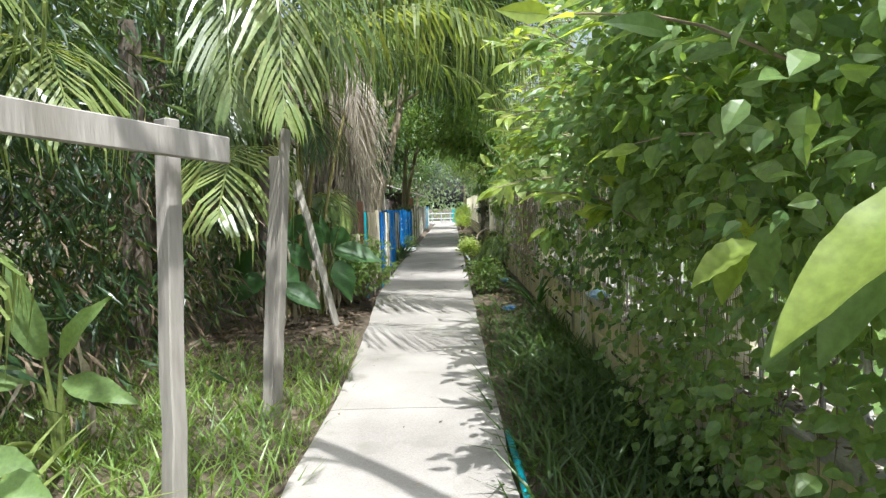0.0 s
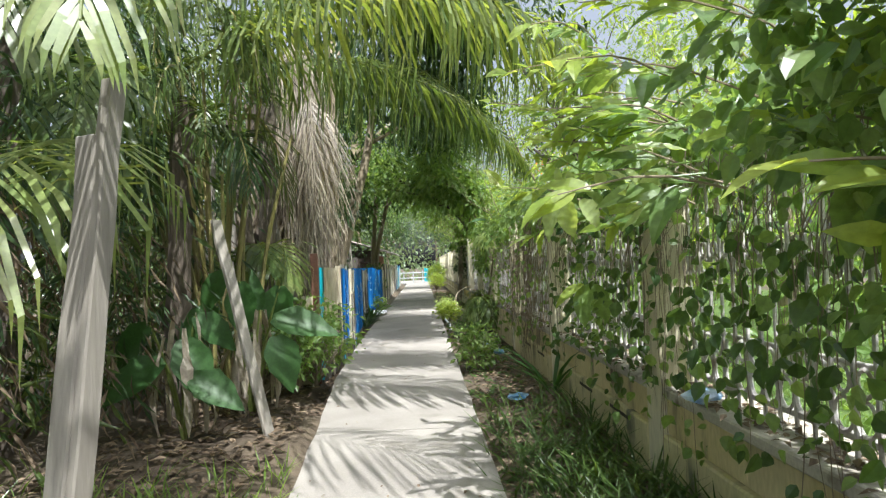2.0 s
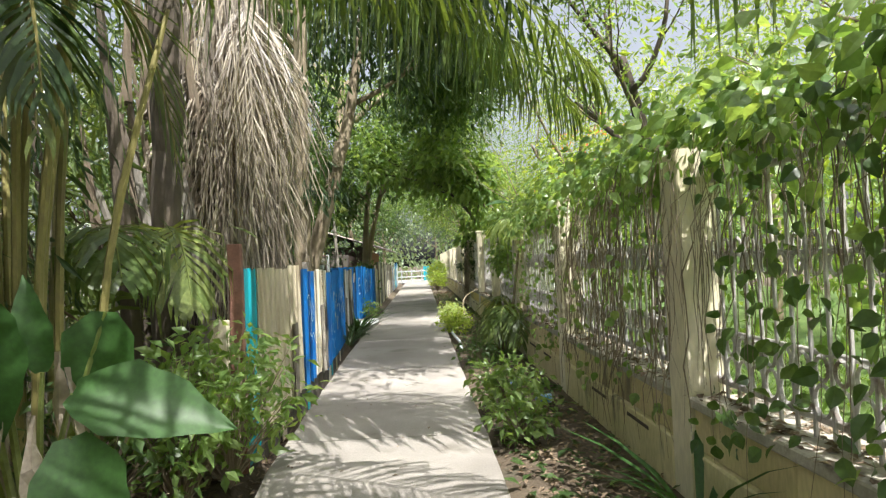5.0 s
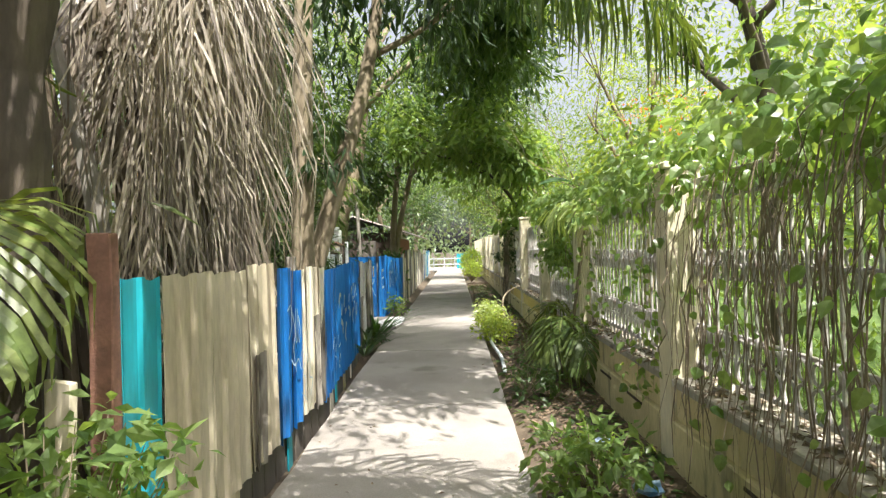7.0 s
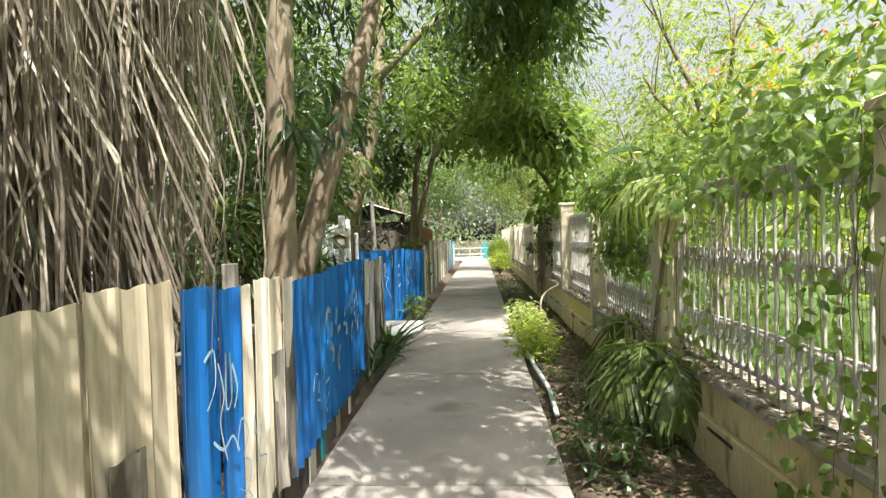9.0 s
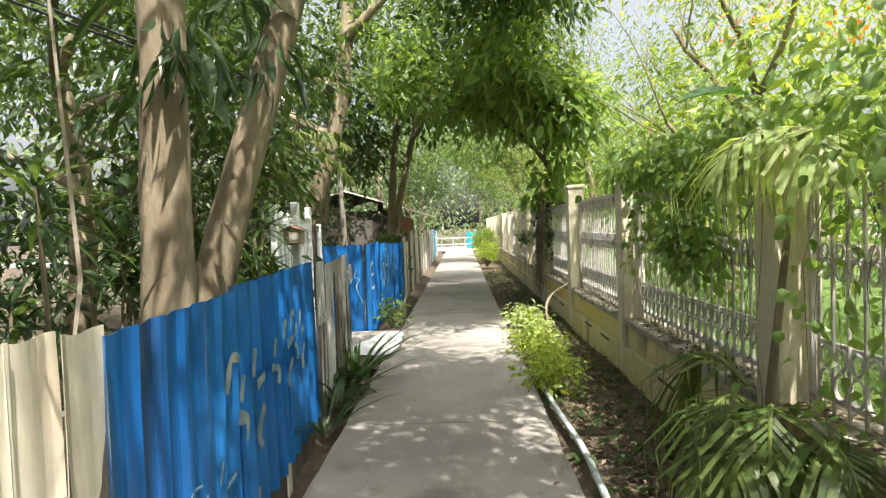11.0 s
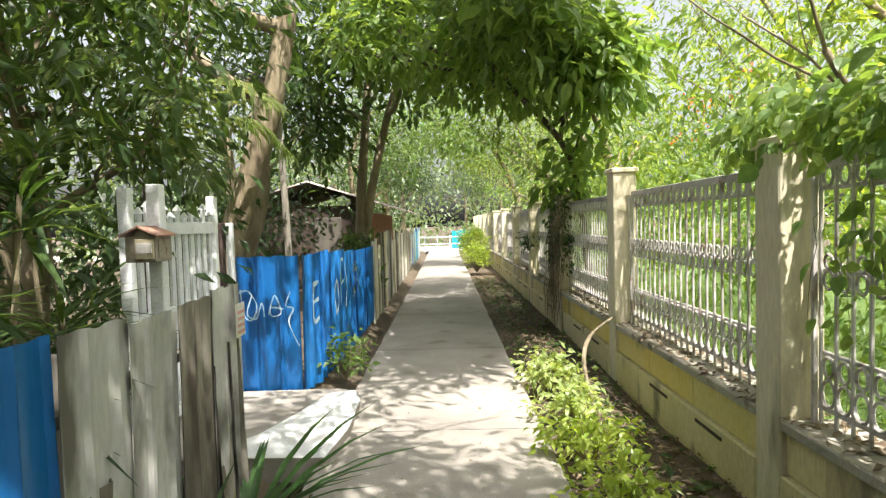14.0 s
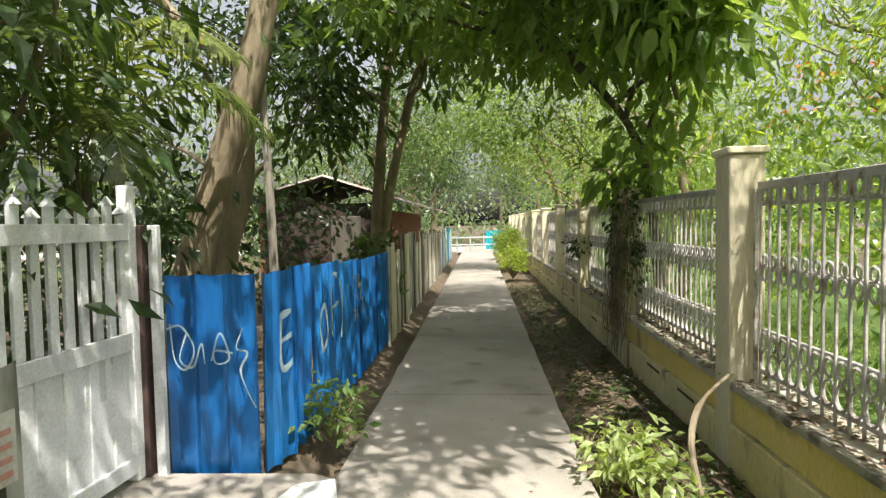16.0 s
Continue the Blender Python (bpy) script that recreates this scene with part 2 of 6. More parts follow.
def joined(pieces):
    """Vertex and face arrays of several pieces as one."""
    vs, fs, k = [], [], 0
    for v, f in pieces:
        vs.append(np.asarray(v, dtype=float))
        fs.extend([tuple(i + k for i in q) for q in (f if isinstance(f, list) else f.tolist())])
        k += len(v)
    return np.concatenate(vs), fs


def box(x0, x1, y0, y1, z0, z1, bevel=0.0, turn=0.0, seg=1):
    bm = bmesh.new()
    bmesh.ops.create_cube(bm, size=1, matrix=Matrix.LocRotScale(((x0 + x1) / 2, (y0 + y1) / 2, (z0 + z1) / 2), Euler((0, 0, radians(turn))), (x1 - x0, y1 - y0, z1 - z0)))
    if bevel:
        bmesh.ops.bevel(bm, geom=list(bm.edges), offset=bevel, segments=seg, affect="EDGES")
    return bm


def beam(a, b, w, d, bevel=0.006, wear=0.0):
    """A squared timber from a to b."""
    a, b = Vector(a), Vector(b)
    bm = bmesh.new()
    q = (b - a).to_track_quat("Z", "Y")
    bmesh.ops.create_cube(bm, size=1, matrix=Matrix.LocRotScale((a + b) / 2, q, (w, d, (b - a).length)))
    bmesh.ops.bevel(bm, geom=list(bm.edges), offset=bevel, segments=1, affect="EDGES")
    if wear:
        bmesh.ops.subdivide_edges(bm, edges=[e for e in bm.edges if e.calc_length() > 0.3], cuts=8)
        for v in bm.verts:
            v.co += Vector((noise.noise(v.co * 3.0), noise.noise(v.co * 3.0 + Vector((9, 0, 0))), 0)) * wear
    return bm


def tube(points, radii, sides=8, rough=0.0):
    """A tapered tube along points, as arrays."""
    pts = [Vector(p) for p in points]
    vs, fs = [], []
    side = Vector((1, 0, 0))
    for i, p in enumerate(pts):
        d = (pts[min(i + 1, len(pts) - 1)] - pts[max(i - 1, 0)]).normalized()
        side = (side - d * side.dot(d))
        side = side.normalized() if side.length > 1e-4 else d.orthogonal().normalized()
        up = d.cross(side)
        r = radii[i] if hasattr(radii, "__len__") else radii
        for k in range(sides):
            a = 2 * math.pi * k / sides
            rr = r * (1 + rough * noise.noise(p * 2.5 + Vector((k * 1.7, 0, 0))))
            vs.append(p + side * (math.cos(a) * rr) + up * (math.sin(a) * rr))
    for i in range(len(pts) - 1):
        for k in range(sides):
            j = (k + 1) % sides
            fs.append((i * sides + k, i * sides + j, (i + 1) * sides + j, (i + 1) * sides + k))
    fs.append(tuple(range(sides))[::-1])
    fs.append(tuple((len(pts) - 1) * sides + k for k in range(sides)))
    return np.array([tuple(v) for v in vs]), fs


def bend(points, n):
    """A smooth line of n points through the given ones."""
    P = [Vector(p) for p in points]
    out = []
    for i in range(n):
        t = i / (n - 1) * (len(P) - 1)
        k = min(int(t), len(P) - 2)
        u = t - k
        p0, p1, p2, p3 = P[max(k - 1, 0)], P[k], P[k + 1], P[min(k + 2, len(P) - 1)]
        out.append(0.5 * (2 * p1 + (p2 - p0) * u + (2 * p0 - 5 * p1 + 4 * p2 - p3) * u * u + (3 * p1 - p0 - 3 * p2 + p3) * u ** 3))
    return out


RNG = np.random.default_rng(7)


def unit(a):
    return a / np.maximum(np.linalg.norm(a, axis=1, keepdims=True), 1e-9)


def leaf_arrays(P, D, N, L, W, fine=False, droop=0.2):
    """One leaf a row: base P, way D, upper side N, length L, width W; a folded blade."""
    n = len(P)
    D = unit(D)
    S = unit(np.cross(D, N))
    U = np.cross(S, D)
    if fine:
        us, ws = (0.0, 0.18, 0.45, 0.75, 1.0), (0.0, 0.36, 0.5, 0.3, 0.0)
    else:
        us, ws = (0.0, 0.45, 1.0), (0.0, 0.5, 0.0)
    cols = []
    for u, w in zip(us, ws):
        mid = P + D * (L * u)[:, None] - U * (L * droop * u * u)[:, None]
        if w == 0:
            cols.append(mid)
        else:
            off = S * (W * w)[:, None]
            lift = U * (W * w * 0.3)[:, None]
            cols += [mid - off + lift, mid, mid + off + lift]
    V = np.stack(cols, 1)
    m = V.shape[1]
    f = [(0, 1, 2), (0, 2, 3)]
    inner = len(us) - 2
    quads = []
    for i in range(inner - 1):
        a, b = 1 + 3 * i, 4 + 3 * i
        quads += [(a, b, b + 1, a + 1), (a + 1, b + 1, b + 2, a + 2)]
    a = 1 + 3 * (inner - 1)
    f += [(a, m - 1, a + 1), (a + 1, m - 1, a + 2)]
    base = np.arange(n)[:, None, None] * m
    faces = (base + np.array(f)[None]).reshape(-1, 3).tolist()
    if quads:
        faces += (base + np.array(quads)[None]).reshape(-1, 4).tolist()
    return V.reshape(-1, 3), faces


def scatter_leaves(centres, radius, per, size, aspect=0.45, hang_down=0.4, flat=0.7, fine=False, droop=0.25, face=(0, 0, 1)):
    """Leaves round many centres: 'per' each within radius, of about size metres."""
    C = np.repeat(np.asarray(centres, dtype=float), per, axis=0)
    n = len(C)
    off = RNG.normal(size=(n, 3)) * (np.asarray(radius) * np.array([0.6, 0.6, 0.42]))
    D = unit(off + RNG.normal(size=(n, 3)) * 0.35 * np.mean(radius)) + np.array([0, 0, -hang_down])
    N = unit(RNG.normal(size=(n, 3)) * (1 - flat) + np.array(face) * flat)
    L = size * RNG.uniform(0.6, 1.35, n)
    return leaf_arrays(C + off, D, N, L, L * aspect * RNG.uniform(0.8, 1.2, n), fine, droop)


def frond_arrays(base=(0, 0, 0), way=(1, 0, 0), length=1.0, rise=0.3, droop=0.6, pairs=34, leaflet=0.5, width=0.03, hang_leaf=0.5, sweep=0.6, twist=0.0, seed=0, ragged=0.0, line=None, reach=1.0, jitter=0.05):
    """A palm frond: rachis from base along way, rising then drooping; returns rachis and leaflet arrays."""
    rg = np.random.default_rng(seed)
    b, w = np.array(base, float), np.array(way, float)
    w /= np.linalg.norm(w)
    hor = np.array([w[0], w[1], 0.0]) + 1e-6
    hor /= np.linalg.norm(hor)
    ts = np.linspace(0, 1, 15)
    R = np.stack([b + hor * reach * length * (t * math.cos(rise) - 0.22 * droop * t ** 3) + np.array([0, 0, 1.0]) * length * (t * math.sin(rise) - droop * t ** 2.2) for t in ts])
    if line is not None:
        R = np.array([tuple(p) for p in bend(line, 15)])
        hor = R[-1] - R[0]
        hor[2] = 0
        hor /= max(np.linalg.norm(hor), 1e-6)
    rach = tube([tuple(p) for p in R], [0.016 * (1 - 0.85 * t) + 0.002 for t in ts], 5)
    vs, fs = [], []
    side0 = np.cross(hor, [0, 0, 1.0])
    for i in range(pairs):
        t = 0.13 + 0.87 * i / (pairs - 1)
        k = min(int(t * 14), 13)
        p = R[k] + (R[k + 1] - R[k]) * (t * 14 - k)
        tan = R[k + 1] - R[k]
        tan /= np.linalg.norm(tan)
        side0 = np.cross(hor, [0, 0, 1.0])
        up = np.cross(side0, tan)
        side = side0 * math.cos(twist) + up * math.sin(twist)
        size = leaflet * (0.35 + 0.75 * math.sin(math.pi * min(1, 0.18 + 0.78 * t))) * (1 - 0.45 * max(0, t - 0.75) / 0.25)
        for s in (-1, 1):
            if ragged and rg.random() < ragged:
                continue
            L = size * rg.uniform(0.82, 1.12)
            d = side * s + tan * (sweep + 0.9 * t * t) + up * rg.uniform(0.0, 0.3) + rg.normal(0, 1, 3) * jitter
            d /= np.linalg.norm(d)
            h = hang_leaf * rg.uniform(0.7, 1.4)
            q = [p, p + d * L * 0.4 - np.array([0, 0, L * 0.10 * h]), p + d * L * 0.75 - np.array([0, 0, L * 0.42 * h]), p + d * L * (0.98 - 0.25 * h) - np.array([0, 0, L * 0.85 * h])]
            cr = np.cross(d, up)
            cr /= np.linalg.norm(cr)
            wd = width * rg.uniform(0.8, 1.2)
            k0 = len(vs)
            for qq, f in zip(q[:3], (0.5, 1.0, 0.75)):
                vs += [qq - cr * wd * f / 2, qq + cr * wd * f / 2]
            vs.append(q[3])
            fs += [(k0, k0 + 2, k0 + 3, k0 + 1), (k0 + 2, k0 + 4, k0 + 5, k0 + 3), (k0 + 4, k0 + 6, k0 + 5)]
    return rach, (np.array(vs), fs)


def add_frond(parent, material, stalk, name="frond", label="", **kw):
    rach, leaves = frond_arrays(**kw)
    blade = part(name, leaves, material, parent, label)
    part("midrib", rach, stalk, blade)
    return blade


def limb_tree(seed, start, way, length, radius, depth, spread=0.7, up=0.25):
    """Random limbs: list of tubes, and the points near their tips."""
    rg = random.Random(seed)
    tubes, tips = [], []

    def grow(p, d, ln, r, lv):
        pts, rad = [p.copy()], [r]
        for i in range(5):
            d = (d + Vector((rg.gauss(0, 0.13), rg.gauss(0, 0.13), rg.gauss(0.02, 0.08)))).normalized()
            p = p + d * ln / 5
            pts.append(p.copy())
            rad.append(r * (1 - 0.11 * (i + 1)))
            if lv <= 1:
                tips.append(tuple(p))
        tubes.append(tube([tuple(q) for q in pts], rad, 7 if lv > 1 else 5, 0.25))
        if lv > 0:
            for k in range(rg.choice((2, 3, 3))):
                nd = (d + Vector((rg.uniform(-1, 1), rg.uniform(-1, 1), rg.uniform(-0.3, 0.6) + up)) * spread).normalized()
                grow(pts[rg.choice((3, 4, 5))].copy(), nd, ln * rg.uniform(0.55, 0.8), rad[-1] * rg.uniform(0.55, 0.8), lv - 1)

    grow(Vector(start), Vector(way).normalized(), length, radius, depth)
    return tubes, tips


def sunlit(t):
    """True for crown points that would shade the open sunny stretch beside the gate."""
    k = t[2] / to_sun.z
    gx, gy = t[0] - to_sun.x * k, t[1] - to_sun.y * k
    return ((gx - 0.55) / 1.5) ** 2 + ((gy - 20.0) / 1.1) ** 2 < 1


def cloud(centre, radii, count, seed, gap=-0.08, scale=0.9):
    """Points in an ellipsoid, in clumps with gaps between them."""
    rgc = random.Random(seed + count)
    out = []
    for _ in range(count * 8):
        p = Vector((rgc.gauss(0, 0.5), rgc.gauss(0, 0.5), rgc.gauss(0, 0.5)))
        if p.length > 1.05:
            continue
        q = Vector((centre[0] + p.x * radii[0], centre[1] + p.y * radii[1], centre[2] + p.z * radii[2]))
        if noise.noise(q * scale + Vector((seed, 0, 0))) > gap:
            out.append(tuple(q))
            if len(out) >= count:
                break
    return out


def tree(name, trunks, limbs, seed, leaf, bark, leaf_material, label, category="tree", per=14, radius=0.45, aspect=0.42, hang_down=0.5, keep=None, limb_depth=2, limb_len=1.6, limb_r=0.05, spread=0.8, flat=0.6, fine=False, clouds=()):
    """trunks: lists of (points, radii); limbs: starts and ways of the main limbs; leaves sit round the twig tips."""
    e = empty(name, trunks[0][0][0], label, category)
    for pts, rad in trunks:
        line = bend(pts, 16)
        rr = np.interp(np.linspace(0, 1, 16), np.linspace(0, 1, len(rad)), rad)
        part("trunk", tube([tuple(p) for p in line], list(rr), 12, 0.18), bark, e, smooth=True)
    tips = []
    for i, (p, d) in enumerate(limbs):
        tubes, tp = limb_tree(seed + i, p, d, limb_len, limb_r, limb_depth, spread)
        tips += [t for t in tp if keep is None or keep(t)]
        part("limb", joined(tubes), bark, e, smooth=True)
    for cx, cy, cz, rx, ry, rz, count in clouds:
        tips += cloud((cx, cy, cz), (rx, ry, rz), count, seed)
    tips = [t for t in tips if not sunlit(t)]
    if tips:
        part("crown", scatter_leaves(tips, radius, per, leaf, aspect, hang_down, flat, fine), leaf_material, e)
    return e


# ---- ground, path, wall ----
def path_left(y):
    return float(np.interp(y, (-6, 5.5, 7.4, 10.6, 15, 30, 60), (-0.68, -0.67, -0.78, -1.02, -1.10, -1.10, -1.2)))


PATH_R = 0.51
WALL_X = 1.50            # the face of the wall that looks on the path


def ground_z(x, y):
    z = -0.07 + 0.03 * noise.noise(Vector((x * 0.9, y * 0.9, 0)))
    left = path_left(y)
    if left - 0.25 < x < PATH_R + 0.1:
        z = min(z, -0.12)
    if x < left - 0.02 and y > 9:
        z -= 0.10 * max(0, 1 - abs(x - left + 0.12) / 0.3)
    if x < left and y < 9:
        z = max(z, -0.03 + 0.03 * noise.noise(Vector((x * 2, y * 2, 3))))
    if x > WALL_X + 0.1:
        z = -0.02
    return z


xs = sorted(set([-400, -150, -60, -30, -18, -12, -9, -7, -5.5, -4.5, -3.8] + [round(-3.2 + 0.12 * i, 3) for i in range(44)] + [2.3, 3, 4, 6, 9, 13, 20, 35, 70, 160, 400]))
ys = sorted(set([-300, -120, -50, -20, -10, -6, -4] + [round(-3 + 0.2 * i, 3) for i in range(215)] + [42, 45, 50, 56, 64, 75, 95, 130, 200, 350]))
gv = [(x, y, ground_z(x, y) if abs(x) < 30 and -30 < y < 70 else -0.1) for y in ys for x in xs]
gf = [(j * len(xs) + i, j * len(xs) + i + 1, (j + 1) * len(xs) + i + 1, (j + 1) * len(xs) + i) for j in range(len(ys) - 1) for i in range(len(xs) - 1)]
tagged(part("ground", (np.array(gv), gf), M_SOIL, smooth=True), "brown bare soil with dry patches under the trees", "ground", kind="structure")

path = empty("pavement", (0, 8, -0.1), "pale grey concrete footpath cast in long slabs", "footpath", kind="structure")
JOINTS = [-3.4 + 2.87 * i for i in range(22)]
for a, b in zip(JOINTS[:-1], JOINTS[1:]):
    bm = bmesh.new()
    n = 14
    top, bot = [], []
    for i in range(n + 1):
        y = a + 0.006 + (b - a - 0.012) * i / n
        l = path_left(y) + 0.022 * noise.noise(Vector((0, y * 1.9, 5))) + 0.012 * noise.noise(Vector((0, y * 9, 5)))
        r = PATH_R + 0.02 * noise.noise(Vector((7, y * 1.7, 5))) + 0.010 * noise.noise(Vector((7, y * 9, 5)))
        zz = 0.006 * noise.noise(Vector((0, y * 0.7, 2)))
        top.append([bm.verts.new((l + 0.012, y, zz - 0.002)), bm.verts.new((l + 0.05, y, zz)), bm.verts.new((-0.3, y, zz + 0.004)), bm.verts.new((r - 0.05, y, zz)), bm.verts.new((r - 0.012, y, zz - 0.002))])
        bot.append([bm.verts.new((l, y, -0.13)), bm.verts.new((r, y, -0.13))])
    for i in range(n):
        for k in range(4):
            bm.faces.new((top[i][k], top[i][k + 1], top[i + 1][k + 1], top[i + 1][k]))
        bm.faces.new((bot[i][0], top[i][0], top[i + 1][0], bot[i + 1][0]))
        bm.faces.new((top[i][4], bot[i][1], bot[i + 1][1], top[i + 1][4]))
    bm.faces.new((bot[0][0], *[v for v in top[0]][::1], bot[0][1])[::-1])
    bm.faces.new((bot[n][0], *[v for v in top[n]], bot[n][1]))
    part("slab", bm, M_PATH, path)

COLS = [9.66 + 2.862 * i + 0.08 * max(0, 1 - i) for i in range(-4, 15)]
wall = empty("wall_east", (WALL_X, 10, 0), "low yellow rendered wall with cream pillars and stained plinth", "wall", kind="structure")
for i, y in enumerate(COLS):
    tall = 2.06 if abs(y - 21.1) < 0.3 else 1.95
    part("pillar", box(WALL_X - 0.03, WALL_X + 0.20, y - 0.115, y + 0.115, -0.2, tall - 0.05, 0.008), M_COL, wall, "cream rendered pillar with brown streaks")
    part("pillar_cap", box(WALL_X - 0.05, WALL_X + 0.22, y - 0.135, y + 0.135, tall - 0.047, tall, 0.008), M_COL, wall)
    if i + 1 < len(COLS):
        a, b = y + 0.118, COLS[i + 1] - 0.118
        part("plinth", box(WALL_X - 0.035, WALL_X + 0.2, a, b, -0.2, 0.24, 0.01), M_PLINTH, wall, "grey stained plinth")
        n = 3
        for k in range(n):
            s, e = a + (b - a) * k / n, a + (b - a) * (k + 1) / n
            part("panel", box(WALL_X, WALL_X + 0.2, s + 0.002, e - 0.002, 0.243, 0.46, 0.006), M_WALL if 17 < y < 23 else M_WALLOLD, wall, "yellow painted render" if 17 < y < 23 else "weathered yellow render with grey streaks")
            if k < n - 1:
                part("weep_slot", box(WALL_X - 0.042, WALL_X - 0.037, e - 0.5, e - 0.12, 0.176, 0.200, 0.001), M_JOINT, wall)
        part("coping", box(WALL_X - 0.03, WALL_X + 0.34, a, b, 0.463, 0.52, 0.008), M_CAP, wall, "dark stained concrete coping")


def ring_arrays(y, z, r, wire, x):
    vs, fs, n = [], [], 12
    for i in range(n):
        a = 2 * math.pi * i / n
        for k in range(4):
            b = math.pi / 2 * k
            rr = r + wire * math.cos(b)
            vs.append((x + wire * math.sin(b), y + rr * math.cos(a) * 0.75, z + rr * math.sin(a)))
    for i in range(n):
        for k in range(4):
            fs.append((i * 4 + k, i * 4 + (k + 1) % 4, (i + 1) % n * 4 + (k + 1) % 4, (i + 1) % n * 4 + k))
    return np.array(vs), fs


def rail_panel(y0, y1):
    x = WALL_X + 0.16
    e = empty("metal_fence_panel", (x, y0, 0.52), "white painted iron fence panel with rusty scrollwork on the wall", "fence", "iron panels between the pillars")
    for z, h in ((0.60, 0.03), (0.87, 0.022), (1.28, 0.022), (1.68, 0.022), (1.80, 0.05)):
        part("rail", box(x - h / 2, x + h / 2, y0, y1, z - h / 2, z + h / 2, 0.004), M_RAIL, e)
    n = int((y1 - y0) / 0.115)
    shared = None
    scroll = []
    for i in range(n + 1):
        y = y0 + 0.03 + (y1 - y0 - 0.06) * i / n
        if shared is None:
            shared = part("bar", box(x - 0.024, x - 0.008, y - 0.008, y + 0.008, 0.52, 1.775, 0.003), M_RAIL, e)
        else:
            o = shared.copy()
            scene.collection.objects.link(o)
            o.location = (0, y - (y0 + 0.03), 0)
        if i < n:
            ym = y + (y1 - y0 - 0.06) / n / 2
            scroll += [ring_arrays(ym, 0.81, 0.05, 0.010, x - 0.016), ring_arrays(ym, 0.68, 0.065, 0.010, x - 0.016), ring_arrays(ym, 1.235, 0.046, 0.009, x - 0.016), ring_arrays(ym, 1.325, 0.036, 0.009, x - 0.016), ring_arrays(ym, 1.735, 0.046, 0.009, x - 0.016)]
    part("scrollwork", joined(scroll), M_RAIL, e, kind="stuff")
    for s in (y0 + 0.012, y1 - 0.012):
        part("end_post", box(x - 0.05, x - 0.026, s - 0.012, s + 0.012, 0.52, 1.78, 0.003), M_RAIL, e)
    return e


panel_y = COLS[0] + 0.14
first_panel = rail_panel(panel_y, panel_y + 2.862 - 0.28)
for y in COLS[1:-1]:
    copy_thing(first_panel, Matrix.Translation((WALL_X + 0.16, y + 0.14, 0.52)))


# ---- corrugated sheet fence ----
def sheet_arrays(a, b, z0, z1, pitch=0.19, depth=0.016, seed=0, cut=0.0):
    a, b = np.array(a, float), np.array(b, float)
    w = np.linalg.norm(b - a)
    d = (b - a) / w
    nrm = np.array([d[1], -d[0]])
    n = max(8, int(w / 0.019))
    rg = np.random.default_rng(seed)
    lean = rg.uniform(-0.02, 0.02)
    cols = []
    for i in range(n + 1):
        s = w * i / n
        wave = depth * (2.2 * max(0, math.cos(2 * math.pi * s / pitch)) ** 3 - 0.4)
        zt = z1 + cut * s / w + 0.006 * math.cos(2 * math.pi * s / pitch) + 0.012 * noise.noise(Vector((s * 6, seed, 0)))
        zb = z0 + 0.02 * noise.noise(Vector((s * 4, seed, 4)))
        col = []
        for k in range(6):
            u = k / 5
            dent = 0.008 * noise.noise(Vector((s * 2.5, u * 3, seed * 3.1)))
            off = wave + dent + lean * u
            p = a + d * s + nrm * off
            col.append((p[0], p[1], zb + (zt - zb) * u))
        cols.append(col)
    vs, fs = [], []
    for back in (0.0, -0.003):
        for col in cols:
            vs += [(c[0] + nrm[0] * back, c[1] + nrm[1] * back, c[2]) for c in col]
    m, o = 6, 6 * (n + 1)
    for i in range(n):
        for k in range(5):
            q = (i * m + k, (i + 1) * m + k, (i + 1) * m + k + 1, i * m + k + 1)
            fs += [q, tuple(v + o for v in q[::-1])]
        fs += [(i * m + 5, (i + 1) * m + 5, (i + 1) * m + 5 + o, i * m + 5 + o), ((i + 1) * m, i * m, i * m + o, (i + 1) * m + o)]
    for k in range(5):
        fs += [(k, k + 1, k + 1 + o, k + o), (n * m + k + 1, n * m + k, n * m + k + o, n * m + k + 1 + o)]
    return np.array(vs), fs


def fence_x(y):
    return float(np.interp(y, (10, 12.5, 13.85, 14.6, 17.2, 18.6), (-1.22, -1.205, -1.165, -1.235, -1.345, -1.37)))


